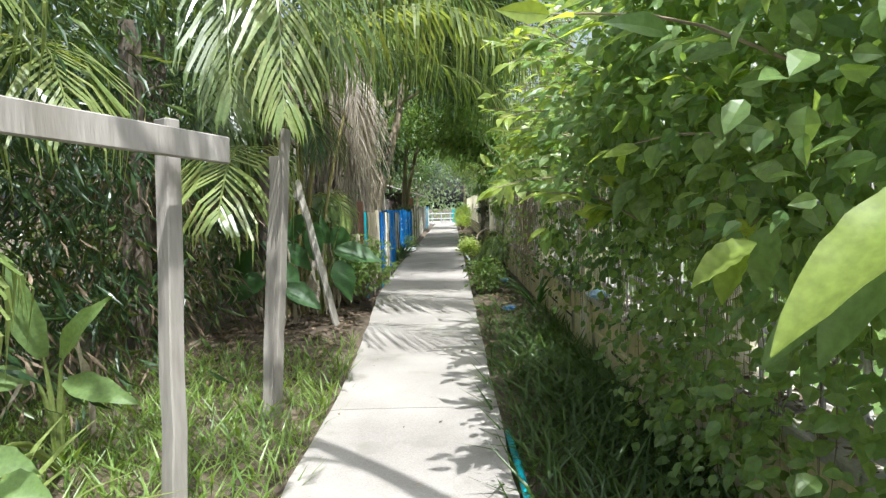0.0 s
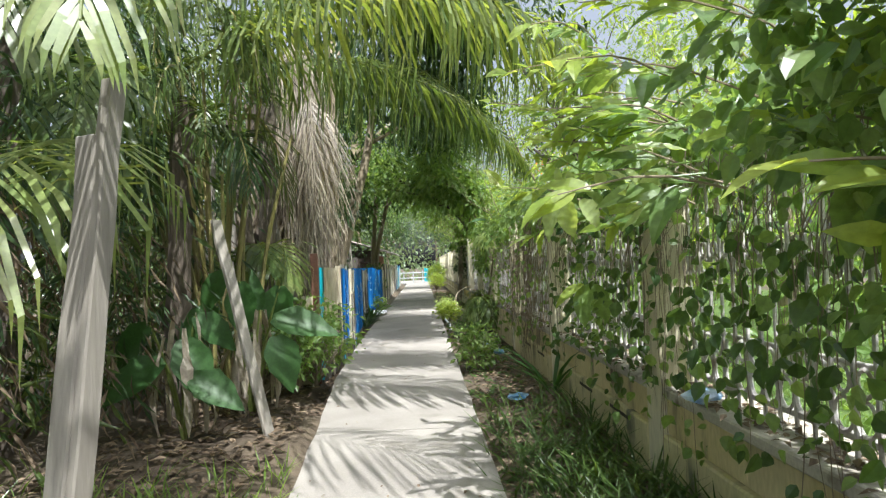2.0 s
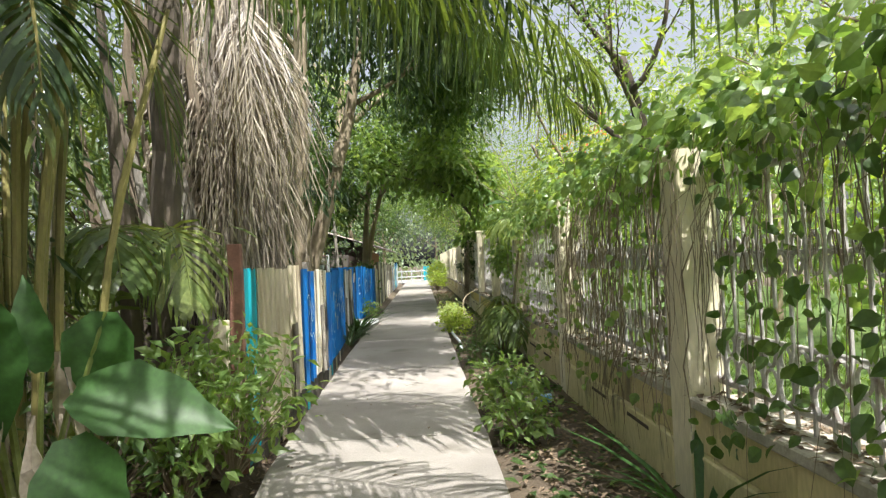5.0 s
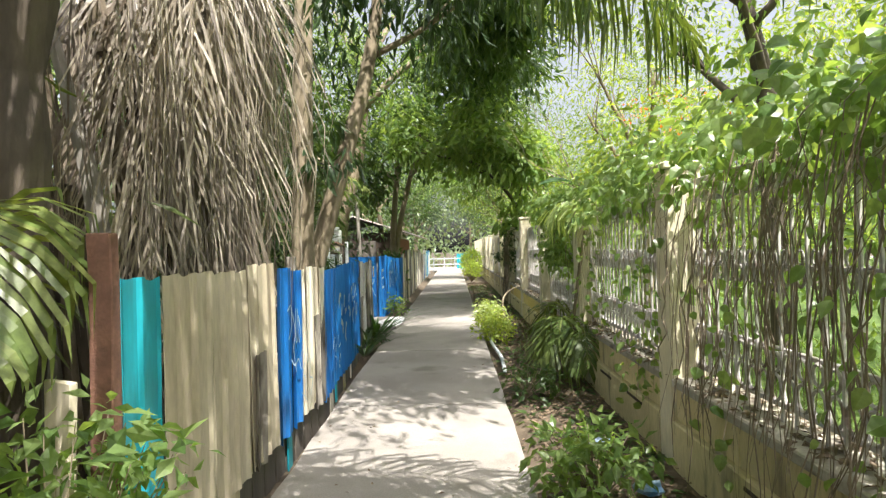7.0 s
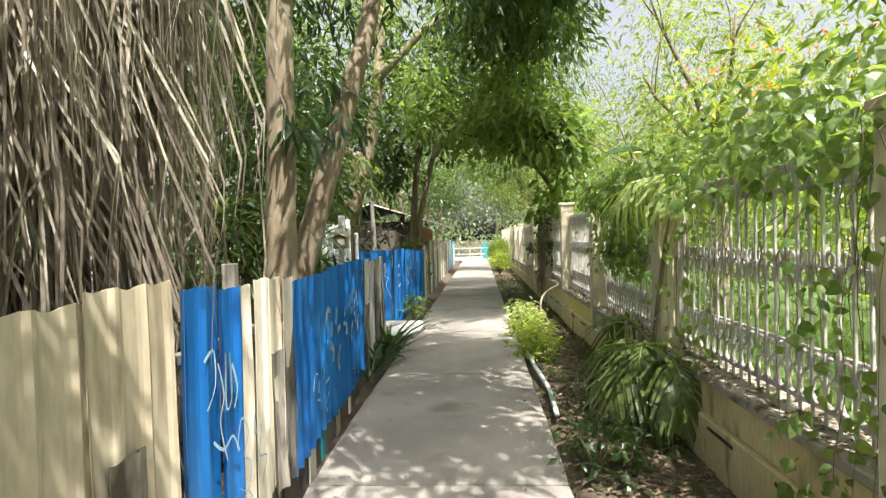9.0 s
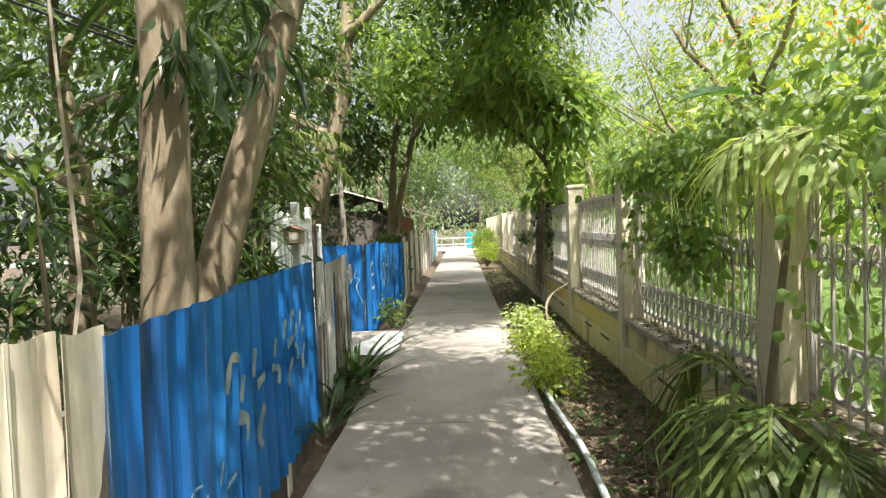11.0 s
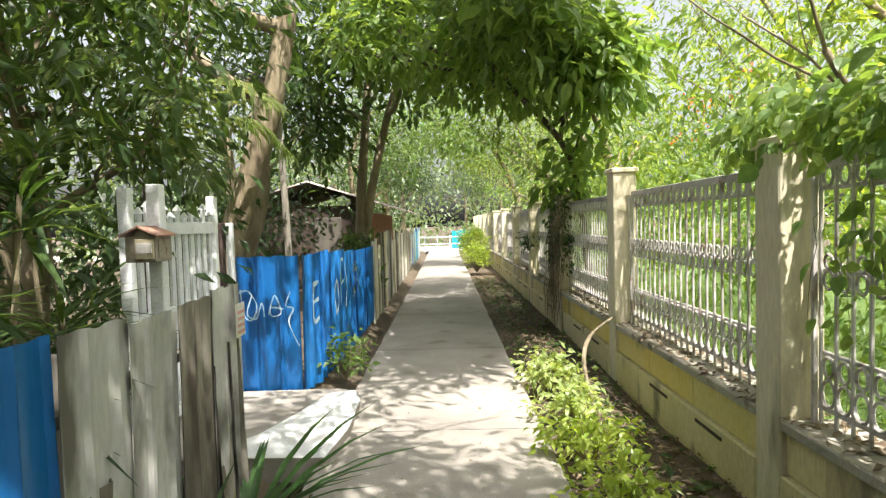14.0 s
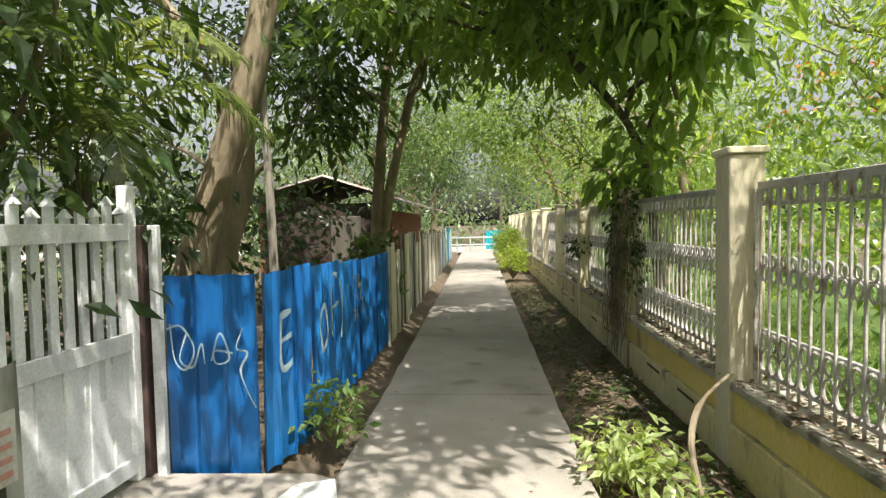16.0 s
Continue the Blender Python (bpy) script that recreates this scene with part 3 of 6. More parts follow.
fence = empty("corrugated_fence", (-1.25, 14, 0), "patchwork fence of blue, tan and grey corrugated metal sheets", "fence")
SHEETS = [(10.69, 11.00, M_TEAL, 1.32, 0.02, "teal painted sheet"), (11.00, 11.56, M_TAN, 1.32, 0.16, "tan sheet"), (11.53, 12.1, M_TAN, 1.31, 0.16, "tan sheet with brown stains"), (12.06, 12.58, M_TAN, 1.34, 0.18, "tan sheet with a torn corner"),
          (12.58, 12.92, M_BLUE, 1.30, 0.16, "blue sheet with thin pale lines"), (12.90, 13.12, M_BLUE, 1.27, 0.18, "blue sheet with thin pale lines"), (13.10, 13.30, M_CREAM, 1.27, 0.2, "pale cream sheet"), (13.28, 13.53, M_CREAM, 1.29, 0.2, "pale cream sheet"), (13.515, 13.68, M_CREAM, 1.28, 0.22, "pale sheet, mottled below"), (13.665, 13.83, M_CREAM, 1.27, 0.22, "pale sheet, stained dark below"),
          (13.81, 15.02, M_BLUE, 1.24, 0.14, "blue sheet with pale scrawls"), (15.0, 15.95, M_BLUE, 1.26, 0.12, "blue sheet with pale scrawls"), (15.93, 16.86, M_BLUE, 1.27, 0.12, "blue sheet"), (16.84, 17.27, M_GREY, 1.26, 0.14, "pale weathered grey sheet"), (17.25, 17.67, M_GREY, 1.23, 0.1, "pale weathered grey sheet with a torn foot"),
          (17.65, 18.06, M_STAINED, 1.24, 0.05, "sheet stained dark brown all over"), (18.04, 18.50, M_GREY, 1.26, 0.05, "white-grey sheet above a dark patch")]
for i, (a, b, m, zt, zb, lab) in enumerate(SHEETS):
    dx = 0.006 * (i % 2)
    part("sheet", sheet_arrays((fence_x(a) + dx, a), (fence_x(b) + dx, b), zb - 0.1, zt, 0.19 if m is M_BLUE else 0.165, 0.017 if m is M_BLUE else 0.009, i), m, fence, lab, smooth=False)
for a, b, zt, m in ((12.10, 12.34, 0.78, M_STAINED), (13.52, 13.675, 0.86, M_STAINED), (13.67, 13.825, 0.97, M_DARKPATCH), (16.9, 17.1, 0.75, M_STAINED), (18.06, 18.26, 0.88, M_STAINED), (18.27, 18.49, 0.96, M_DARKPATCH)):
    part("patch_sheet", sheet_arrays((fence_x(a) + 0.012, a), (fence_x(b) + 0.012, b), 0.06, zt, 0.155, 0.013, int(a * 7)), m, fence, "mottled old metal patch")
for i in range(34):
    y = 10.75 + 0.23 * i
    part("skirt_board", box(fence_x(y) - 0.04, fence_x(y) - 0.022, y, y + 0.215, -0.25, 0.20 + 0.06 * random.random(), 0.004), M_SKIRT, fence)
for a, w, zt, m in ((14.3, 0.2, 0.17, M_CREAM), (14.75, 0.12, 0.24, M_TEAL), (15.3, 0.16, 0.15, M_TAN), (15.9, 0.1, 0.22, M_CREAM), (12.8, 0.14, 0.16, M_TEAL), (11.7, 0.2, 0.14, M_TAN)):
    part("scrap_board", box(fence_x(a) - 0.018, fence_x(a) - 0.006, a, a + w, -0.2, zt, 0.003, 4), m, fence)
for y in (11.3, 13.25, 15.2, 17.0, 18.5):
    part("fence_post", beam((fence_x(y) - 0.09, y, -0.2), (fence_x(y) - 0.09, y + 0.02, 1.18 + (0.2 if y == 13.25 else 0)), 0.07, 0.06, 0.005, 0.01), M_WOOD, fence)
for z in (0.4, 1.0):
    part("fence_rail", beam((fence_x(10.8) - 0.055, 10.8, z), (fence_x(14.5) - 0.055, 14.5, z), 0.03, 0.05), M_WOOD, fence)
    part("fence_rail", beam((fence_x(14.5) - 0.055, 14.5, z), (fence_x(18.5) - 0.06, 18.5, z), 0.03, 0.05), M_WOOD, fence)


def ribbon(points, width, nrm):
    """A flat painted stroke through points, facing nrm."""
    P = bend(points, 6 * len(points))
    vs, fs = [], []
    nrm = Vector(nrm)
    for i, p in enumerate(P):
        d = (P[min(i + 1, len(P) - 1)] - P[max(i - 1, 0)]).normalized()
        c = d.cross(nrm).normalized() * width / 2 * (0.7 + 0.5 * noise.noise(p * 9))
        vs += [p - c, p + c]
        if i:
            k = 2 * i
            fs.append((k - 2, k - 1, k + 1, k))
    return np.array([tuple(v) for v in vs]), fs


def scrawl(parent, strokes, place, width, nrm, material):
    for s in strokes:
        part("scrawl", ribbon([place(u, v) for u, v in s], width, nrm), material, parent, "sprayed unreadable scrawl")


STROKES = [[(0, 0.9), (0.28, 0.95), (0.3, 0.7), (0.05, 0.55)], [(0.4, 0.85), (0.55, 0.6), (0.42, 0.4), (0.6, 0.1)], [(0.65, 0.9), (0.62, 0.5), (0.8, 0.55), (0.78, 0.9)], [(0.2, 0.3), (0.5, 0.2), (0.8, 0.25), (1.0, 0.1)], [(0.85, 0.8), (1.0, 0.6), (0.88, 0.45)]]
CURLS = [[(0.0, 0.7), (0.15, 1.0), (0.35, 0.8), (0.2, 0.55), (0.4, 0.4), (0.3, 0.1), (0.05, 0.2)], [(0.6, 1.0), (0.55, 0.7), (0.8, 0.75), (0.7, 0.4), (0.95, 0.3), (0.75, 0.0)], [(0.1, -0.1), (0.25, 0.1), (0.45, -0.05)]]
DABS = [[(0.0, 0.75), (0.12, 0.98), (0.3, 0.95)], [(0.38, 0.8), (0.3, 0.6)], [(0.22, 0.5), (0.42, 0.42), (0.4, 0.25)], [(0.7, 0.95), (0.62, 0.72)], [(0.72, 0.62), (0.95, 0.66)], [(0.9, 0.4), (0.72, 0.2), (0.8, 0.05)]]
HOOKS = [[(0.1, 0.0), (0.0, 0.4), (0.2, 0.6), (0.3, 0.2), (0.1, 0.0)], [(0.5, 0.1), (0.5, 0.9), (0.75, 0.95)], [(0.45, 0.5), (0.8, 0.55)], [(0.9, 0.0), (1.0, 0.5), (0.85, 0.9)]]
# the sets at y 12.72 and 13.0 draw the thin pale lines there
for y0, s, z0, h, mt, st, w in ((14.8, 0.6, 0.35, 0.6, M_SCRAWLT, DABS, 0.075), (15.35, 0.7, 0.5, 0.5, M_SCRAWLT, DABS[1:], 0.07), (14.3, 0.6, 0.15, 0.4, M_SCRAWL, DABS, 0.022), (12.72, 0.3, 0.45, 0.6, M_SCRAWL, STROKES, 0.02), (13.0, 0.35, 0.25, 0.4, M_SCRAWL, CURLS, 0.015), (15.95, 0.4, 0.55, 0.45, M_SCRAWLT, DABS, 0.05)):
    scrawl(fence, st, lambda u, v: (fence_x(y0 + s * u) + 0.043, y0 + s * u, z0 + h * v), w, (1, 0, 0), mt)

fence_far = empty("corrugated_fence", (-1.5, 22, 0), "tall blue corrugated metal fence sheets with pale scrawls", "fence")
FAR = [((-2.13, 20.62), (-1.57, 20.66), 1.30, M_BLUE), ((-1.57, 20.67), (-1.50, 21.05), 1.30, M_BLUE), ((-1.49, 21.03), (-1.48, 21.5), 1.31, M_BLUE), ((-1.475, 21.48), (-1.46, 22.3), 1.28, M_BLUE), ((-1.465, 22.28), (-1.45, 23.2), 1.24, M_BLUE), ((-1.455, 23.18), (-1.44, 24.1), 1.22, M_BLUE), ((-1.445, 24.08), (-1.44, 25.0), 1.22, M_BLUE)]
for i, (a, b, zt, m) in enumerate(FAR):
    part("sheet", sheet_arrays(a, b, 0.0, zt, 0.19, 0.018, 40 + i), m, fence_far, "blue painted sheet")
for x, y in ((-2.0, 20.72), (-1.62, 21.3), (-1.58, 23.2), (-1.56, 25.0)):
    part("fence_post", beam((x, y, -0.2), (x, y, 1.15), 0.06, 0.06, 0.005, 0.01), M_WOOD, fence_far)
LETTERS = [[(0.0, 1.0), (0.05, 0.3), (0.2, 0.1), (0.32, 0.5), (0.15, 0.95), (-0.05, 0.9)], [(0.22, 0.8), (0.12, 0.3), (0.3, 0.15), (0.42, 0.6), (0.46, 0.2)], [(0.55, 0.25), (0.68, 0.8), (0.8, 0.3), (0.62, 0.2), (0.6, 0.45), (0.85, 0.4)], [(1.0, 0.9), (0.9, 0.5), (1.05, 0.4), (0.95, 0.05), (1.05, -0.4), (1.15, -0.7)]]
scrawl(fence_far, LETTERS, lambda u, v: (-2.1 + 0.45 * u, 20.575 + 0.04 * u, 0.68 + 0.32 * v), 0.016, (0, -1, 0), M_SCRAWL)
scrawl(fence_far, [[(0.0, 0.9), (0.9, 0.95)], [(0.0, 0.5), (0.8, 0.55)], [(0.05, 0.95), (0.0, 0.1), (0.9, 0.1)]], lambda u, v: (-1.49 + 0.02 * u, 20.85 + 0.22 * u, 0.62 + 0.42 * v), 0.06, (1, 0, 0), M_SCRAWL)
scrawl(fence_far, HOOKS, lambda u, v: (-1.405, 21.5 + 0.75 * u, 0.6 + 0.6 * v), 0.055, (1, 0, 0), M_SCRAWL)
scrawl(fence_far, CURLS, lambda u, v: (-1.385, 22.6 + 0.5 * u, 0.7 + 0.4 * v), 0.05, (1, 0, 0), M_SCRAWLT)

plank_fence = empty("plank_fence", (-1.45, 30, 0), "old fence of weathered brown and pale upright boards", "fence")
rg = random.Random(3)
y = 25.03
while y < 46:
    w = rg.uniform(0.1, 0.3)
    h = rg.uniform(1.1, 1.45)
    m = rg.choice((M_WOOD, M_TAN, M_GREY, M_SKIRT, M_CREAM, M_TAN)) if y < 38 else rg.choice((M_BLUE, M_GREY, M_CREAM, M_TEAL))
    x = -1.45 - 0.006 * (y - 25) + rg.uniform(-0.02, 0.02)
    part("board", box(x - 0.014, x + 0.014, y, y + w - 0.012, -0.2, h, 0.004, rg.uniform(-3, 3)), m, plank_fence)
    y += w

# ---- gate, forecourt slab, letter box ----
slab = bmesh.new()
outline = [(-1.02, 18.95), (-0.95, 19.5), (-0.97, 20.2), (-1.06, 20.5), (-1.22, 20.58), (-2.5, 20.56), (-2.5, 18.95), (-1.6, 18.98)]
face = slab.faces.new([slab.verts.new((x, y, 0.055)) for x, y in outline])
ext = bmesh.ops.extrude_face_region(slab, geom=[face])
bmesh.ops.translate(slab, verts=[v for v in ext["geom"] if isinstance(v, bmesh.types.BMVert)], vec=(0, 0, -0.16))
bmesh.ops.recalc_face_normals(slab, faces=slab.faces)
fore = tagged(part("forecourt_slab", slab, M_PATH), "grey concrete entrance slab with a whitewashed front edge", "slab")
edge = [(-1.02, 18.95), (-0.95, 19.5), (-0.97, 20.2), (-1.06, 20.5), (-1.28, 20.42), (-1.42, 19.9), (-1.6, 19.4), (-1.95, 18.98)]
eb = bmesh.new()
eb.faces.new([eb.verts.new((x, y, 0.060)) for x, y in edge])
part("painted_edge", eb, M_WHITEWASH, fore, "flaking white paint")

gate = empty("picket_gate", (-2.35, 19.7, 0), "white painted wooden picket gate standing half open", "gate")
GA, GB = (-2.38, 19.2), (-2.30, 20.48)


def gate_at(u, off=0.0):
    return GA[0] + (GB[0] - GA[0]) * u + off, GA[1] + (GB[1] - GA[1]) * u


n = 12
for i in range(n):
    x, y = gate_at((i + 0.5) / n)
    top = 1.81 - 0.06 * (i % 2) - 0.04 * math.sin(math.pi * i / n)
    bm = box(x - 0.012, x + 0.012, y - 0.031, y + 0.031, 0.62, top - 0.05, 0.003)
    part("picket", bm, M_WHITE, gate)
    bm = bmesh.new()
    bmesh.ops.create_cone(bm, cap_ends=True, segments=4, radius1=0.043, radius2=0.006, depth=0.05, matrix=Matrix.Translation((x, y, top - 0.026)) @ Matrix.Rotation(radians(45), 4, "Z") )
    part("picket_tip", bm, M_WHITE, gate)
for z, h in ((1.58, 0.10), (0.92, 0.11), (0.16, 0.10)):
    a, b = gate_at(0.0, 0.028), gate_at(1.0, 0.028)
    part("rail", beam((a[0], a[1], z), (b[0], b[1], z), 0.028, h, 0.004), M_WHITE, gate)
for i in range(7):
    a = gate_at((i + 0.5) / 7, 0.0)
    part("panel_board", box(a[0] - 0.008, a[0] + 0.012, a[1] - 0.098, a[1] + 0.098, 0.1, 0.87, 0.004), M_WHITE, gate)
for u in (0.0, 1.0):
    a = gate_at(u, 0.0)
    part("stile", box(a[0] - 0.03, a[0] + 0.045, a[1] - 0.04, a[1] + 0.04, 0.06, 1.86, 0.005), M_WHITE, gate)
for x, m, lab in ((-2.25, M_BROWN, "dark brown painted timber post beside the gate"), (-2.16, M_WHITE, "slim white painted timber post beside the gate")):
    tagged(part("gate_post", beam((x, 20.55, -0.1), (x - 0.005, 20.55, 1.62), 0.085 if m is M_BROWN else 0.05, 0.06, 0.005), m), lab, "post")
mb = empty("letter_box", (-2.15, 18.9, 0), "rusty metal letter box with pitched lid on a white post", "letter box")
part("post", beam((-2.04, 18.95, -0.1), (-2.04, 18.95, 1.86), 0.085, 0.085, 0.006), M_WHITE, mb)
part("box_body", box(-2.115, -1.925, 18.70, 18.90, 1.375, 1.535, 0.006), M_BOX, mb, "dull grey-tan metal body")
part("front_frame", box(-2.05, -1.935, 18.688, 18.697, 1.395, 1.515, 0.003), M_TAN, mb, "pale tan front frame")
part("window", box(-2.04, -1.945, 18.682, 18.687, 1.43, 1.49, 0.001), M_PAPER, mb, "clouded pale window")
part("flap", box(-1.923, -1.917, 18.72, 18.86, 1.40, 1.51, 0.002), M_BOX, mb)
for sgn in (-1, 1):
    lid = bmesh.new()
    bmesh.ops.create_cube(lid, size=1, matrix=Matrix.LocRotScale((-2.02 + sgn * 0.058, 18.79, 1.562), Euler((0, sgn * 0.42, 0)), (0.14, 0.25, 0.010)))
    part("lid", lid, M_RUSTPINK, mb, "rusty pink metal lid")
part("gable", tube([(-2.02, 18.705, 1.54), (-2.02, 18.895, 1.54)], [0.04, 0.04], 4), M_BOX, mb)
nt = tagged(part("notice", box(fence_x(18.4) + 0.05, fence_x(18.4) + 0.052, 18.28, 18.42, 0.98, 1.16), M_PAPER), "white paper notice with pink bars on the grey sheet", "notice")
for k in range(4):
    part("text_bar", box(fence_x(18.4) + 0.056, fence_x(18.4) + 0.057, 18.30, 18.40, 1.0 + 0.035 * k, 1.015 + 0.035 * k), M_PINK, nt)


# ---- timber posts at the start ----
frm = empty("post_and_beam", (-1.02, 3.7, 0), "weathered grey timber post with a nailed cross beam", "post")
part("post", beam((-1.03, 3.70, -0.2), (-0.98, 3.78, 1.79), 0.095, 0.07, 0.006, 0.012), M_WOOD, frm)
part("cross_beam", beam((-1.75, 1.9, 1.78), (-0.75, 3.83, 1.655), 0.035, 0.115, 0.005, 0.01), M_WOOD, frm)
post_b = tagged(part("timber_post", beam((-1.07, 5.15, -0.2), (-0.98, 5.38, 1.76), 0.085, 0.10, 0.006, 0.012), M_WOOD), "weathered grey split timber post standing in grass", "post")
part("split_stave", beam((-1.02, 5.14, -0.1), (-0.92, 5.37, 1.95), 0.045, 0.07, 0.006, 0.012), M_WOOD, post_b)
tagged(part("leaning_plank", beam((-1.17, 8.16, -0.12), (-1.69, 8.50, 1.76), 0.10, 0.035, 0.005, 0.012), M_WOOD), "grey weathered plank leaning against the palms", "plank")
tagged(part("rusty_post", beam((-1.25, 10.66, -0.1), (-1.25, 10.68, 1.5), 0.09, 0.06, 0.005, 0.01), M_RUST), "rust red post at the end of the fence", "post")
tagged(part("old_board", beam((-1.34, 10.52, -0.1), (-1.33, 10.54, 0.98), 0.16, 0.03, 0.005, 0.015), M_TAN), "short brown board beside the rusty post", "board")

# ---- palms beside the start ----
palm = empty("palm_clump", (-2.6, 6.5, 0), "clump of palms with long arching fronds and dead leaf bases", "palm")
for k, (x, y, h) in enumerate(((-2.9, 6.9, 3.2), (-3.2, 8.0, 3.4), (-2.3, 9.1, 3.0), (-3.6, 5.6, 2.6), (-2.0, 11.2, 4.2), (-2.5, 12.4, 4.4))):
    pts = [(x, y, -0.1), (x + 0.06, y, h * 0.5), (x + 0.15, y - 0.05, h)]
    part("trunk", tube([tuple(p) for p in bend(pts, 14)], [0.13, 0.11, 0.12, 0.10] * 3 + [0.1, 0.09], 10, 0.3), M_BARKD, palm)
def palm_frond(line, lf, hg, sw, pale):
    """One frond of the clump: rachis, leaflet length, hang, sweep, pale or green."""
    ln = sum((Vector(q) - Vector(p)).length for p, q in zip(line[:-1], line[1:]))
    count = len(palm.children)
    young = line[0][1] < 7.1                                     # the fronds beside the posts: long, loose leaflets
    add_frond(palm, M_FRONDL if pale else M_FROND, M_FRONDL, line=line, pairs=int((13 + ln * 9) if young else (16 + ln * 14)), leaflet=lf * (1.3 if young else 1.12), width=0.026 if young else 0.036, hang_leaf=hg * (1.5 if young else 1.1), sweep=sw, seed=count, ragged=0.06, jitter=0.1)


palm_frond([(-1.5, 6.1, 3.3), (-1.05, 5.6, 3.3), (-0.9, 5.25, 2.8), (-0.82, 5.0, 2.0)], 0.52, 0.35, 1.1, 1)
palm_frond([(-1.9, 6.4, 3.3), (-1.55, 5.9, 3.35), (-1.38, 5.6, 2.8), (-1.3, 5.4, 2.15)], 0.5, 0.4, 1.1, 0)
palm_frond([(-1.3, 6.3, 3.5), (-0.9, 6.0, 3.5), (-0.65, 5.8, 3.1), (-0.55, 5.7, 2.5)], 0.5, 0.5, 1.0, 0)
palm_frond([(-1.75, 7.0, 1.75), (-1.55, 6.3, 1.95), (-1.42, 5.6, 1.75), (-1.36, 5.2, 1.35)], 0.5, 0.55, 0.5, 1)
palm_frond([(-3.4, 6.0, 2.3), (-2.8, 5.5, 2.65), (-2.3, 5.0, 2.45), (-2.0, 4.7, 2.0)], 0.55, 0.7, 0.6, 1)
palm_frond([(-3.4, 5.6, 2.8), (-2.9, 5.0, 3.1), (-2.5, 4.5, 2.95), (-2.2, 4.1, 2.5)], 0.55, 0.7, 0.6, 1)
palm_frond([(-2.9, 4.8, 1.0), (-2.5, 4.3, 1.35), (-2.1, 3.8, 1.25), (-1.85, 3.4, 0.9)], 0.4, 0.7, 0.6, 1)
palm_frond([(-2.3, 9.2, 3.3), (-1.4, 9.0, 3.65), (-0.3, 8.6, 3.85), (0.6, 8.3, 3.6), (1.3, 8.0, 3.1), (1.6, 7.9, 2.8)], 0.62, 1.35, 0.25, 1)
palm_frond([(-2.3, 9.4, 4.0), (-1.0, 9.6, 4.5), (0.4, 9.7, 4.4), (1.5, 9.7, 3.7), (2.2, 9.7, 3.0)], 0.75, 1.3, 0.3, 0)
palm_frond([(-2.2, 10.6, 3.6), (-1.2, 10.6, 3.9), (-0.3, 10.6, 3.75), (0.7, 10.6, 3.3), (1.4, 10.6, 2.55)], 0.62, 1.3, 0.3, 0)
palm_frond([(-2.2, 12.2, 4.2), (-1.0, 12.6, 4.6), (0.3, 12.8, 4.3), (1.2, 12.8, 3.65), (1.85, 12.8, 2.85)], 0.66, 1.3, 0.3, 0)
palm_frond([(-2.2, 13.0, 4.4), (-1.0, 13.4, 4.9), (0.3, 13.8, 4.7), (1.0, 14.0, 4.2), (1.4, 14.0, 3.6)], 0.6, 1.3, 0.3, 0)
palm_frond([(-2.2, 8.2, 4.0), (-1.4, 7.6, 4.5), (-0.7, 7.0, 4.4), (-0.2, 6.6, 4.0)], 0.65, 1.1, 0.4, 0)
palm_frond([(-2.2, 7.2, 3.8), (-1.4, 6.2, 4.5), (-0.6, 5.0, 4.6), (0.1, 4.0, 4.2)], 0.65, 1.0, 0.4, 0)
# three fronds added high overhead to cast frond shadows on the path
palm_frond([(-2.2, 8.4, 4.3), (-1.0, 8.0, 4.9), (0.4, 7.4, 4.9), (1.6, 7.0, 4.3)], 0.75, 1.2, 0.35, 0)
palm_frond([(-2.2, 9.8, 4.6), (-0.8, 9.6, 5.2), (0.8, 9.2, 5.1), (2.0, 8.8, 4.4)], 0.75, 1.2, 0.35, 0)
palm_frond([(-2.4, 6.8, 4.2), (-1.2, 6.2, 4.9), (0.3, 5.6, 4.9), (1.4, 5.2, 4.3)], 0.75, 1.2, 0.35, 0)
palm_frond([(-2.2, 10.8, 4.2), (-1.0, 10.4, 4.7), (0.2, 9.8, 4.5), (0.9, 9.4, 4.0)], 0.7, 1.2, 0.35, 1)
palm_frond([(-3.0, 8.0, 3.6), (-2.3, 7.2, 4.0), (-1.7, 6.6, 3.6), (-1.4, 6.2, 2.9)], 0.6, 0.9, 0.5, 0)
palm_frond([(-2.4, 8.6, 2.8), (-2.3, 8.0, 3.0), (-2.2, 7.4, 2.5), (-2.15, 7.2, 1.8)], 0.6, 0.8, 1.0, 0)
palm_frond([(-2.1, 11.2, 1.0), (-1.85, 10.9, 1.6), (-1.6, 10.6, 1.55), (-1.45, 10.4, 1.1)], 0.4, 0.8, 0.5, 1)
palm_frond([(-2.2, 10.6, 0.8), (-2.0, 10.4, 1.5), (-1.75, 10.0, 1.6), (-1.55, 9.7, 1.3)], 0.4, 0.8, 0.5, 0)
palm_frond([(-2.6, 15.0, 3.6), (-2.5, 14.4, 3.9), (-2.3, 13.8, 3.6), (-2.2, 13.4, 3.0)], 0.6, 1.1, 0.4, 0)
palm_frond([(-3.2, 15.4, 3.3), (-3.0, 14.8, 3.7), (-2.7, 14.2, 3.4), (-2.5, 13.9, 2.8)], 0.6, 1.1, 0.4, 0)

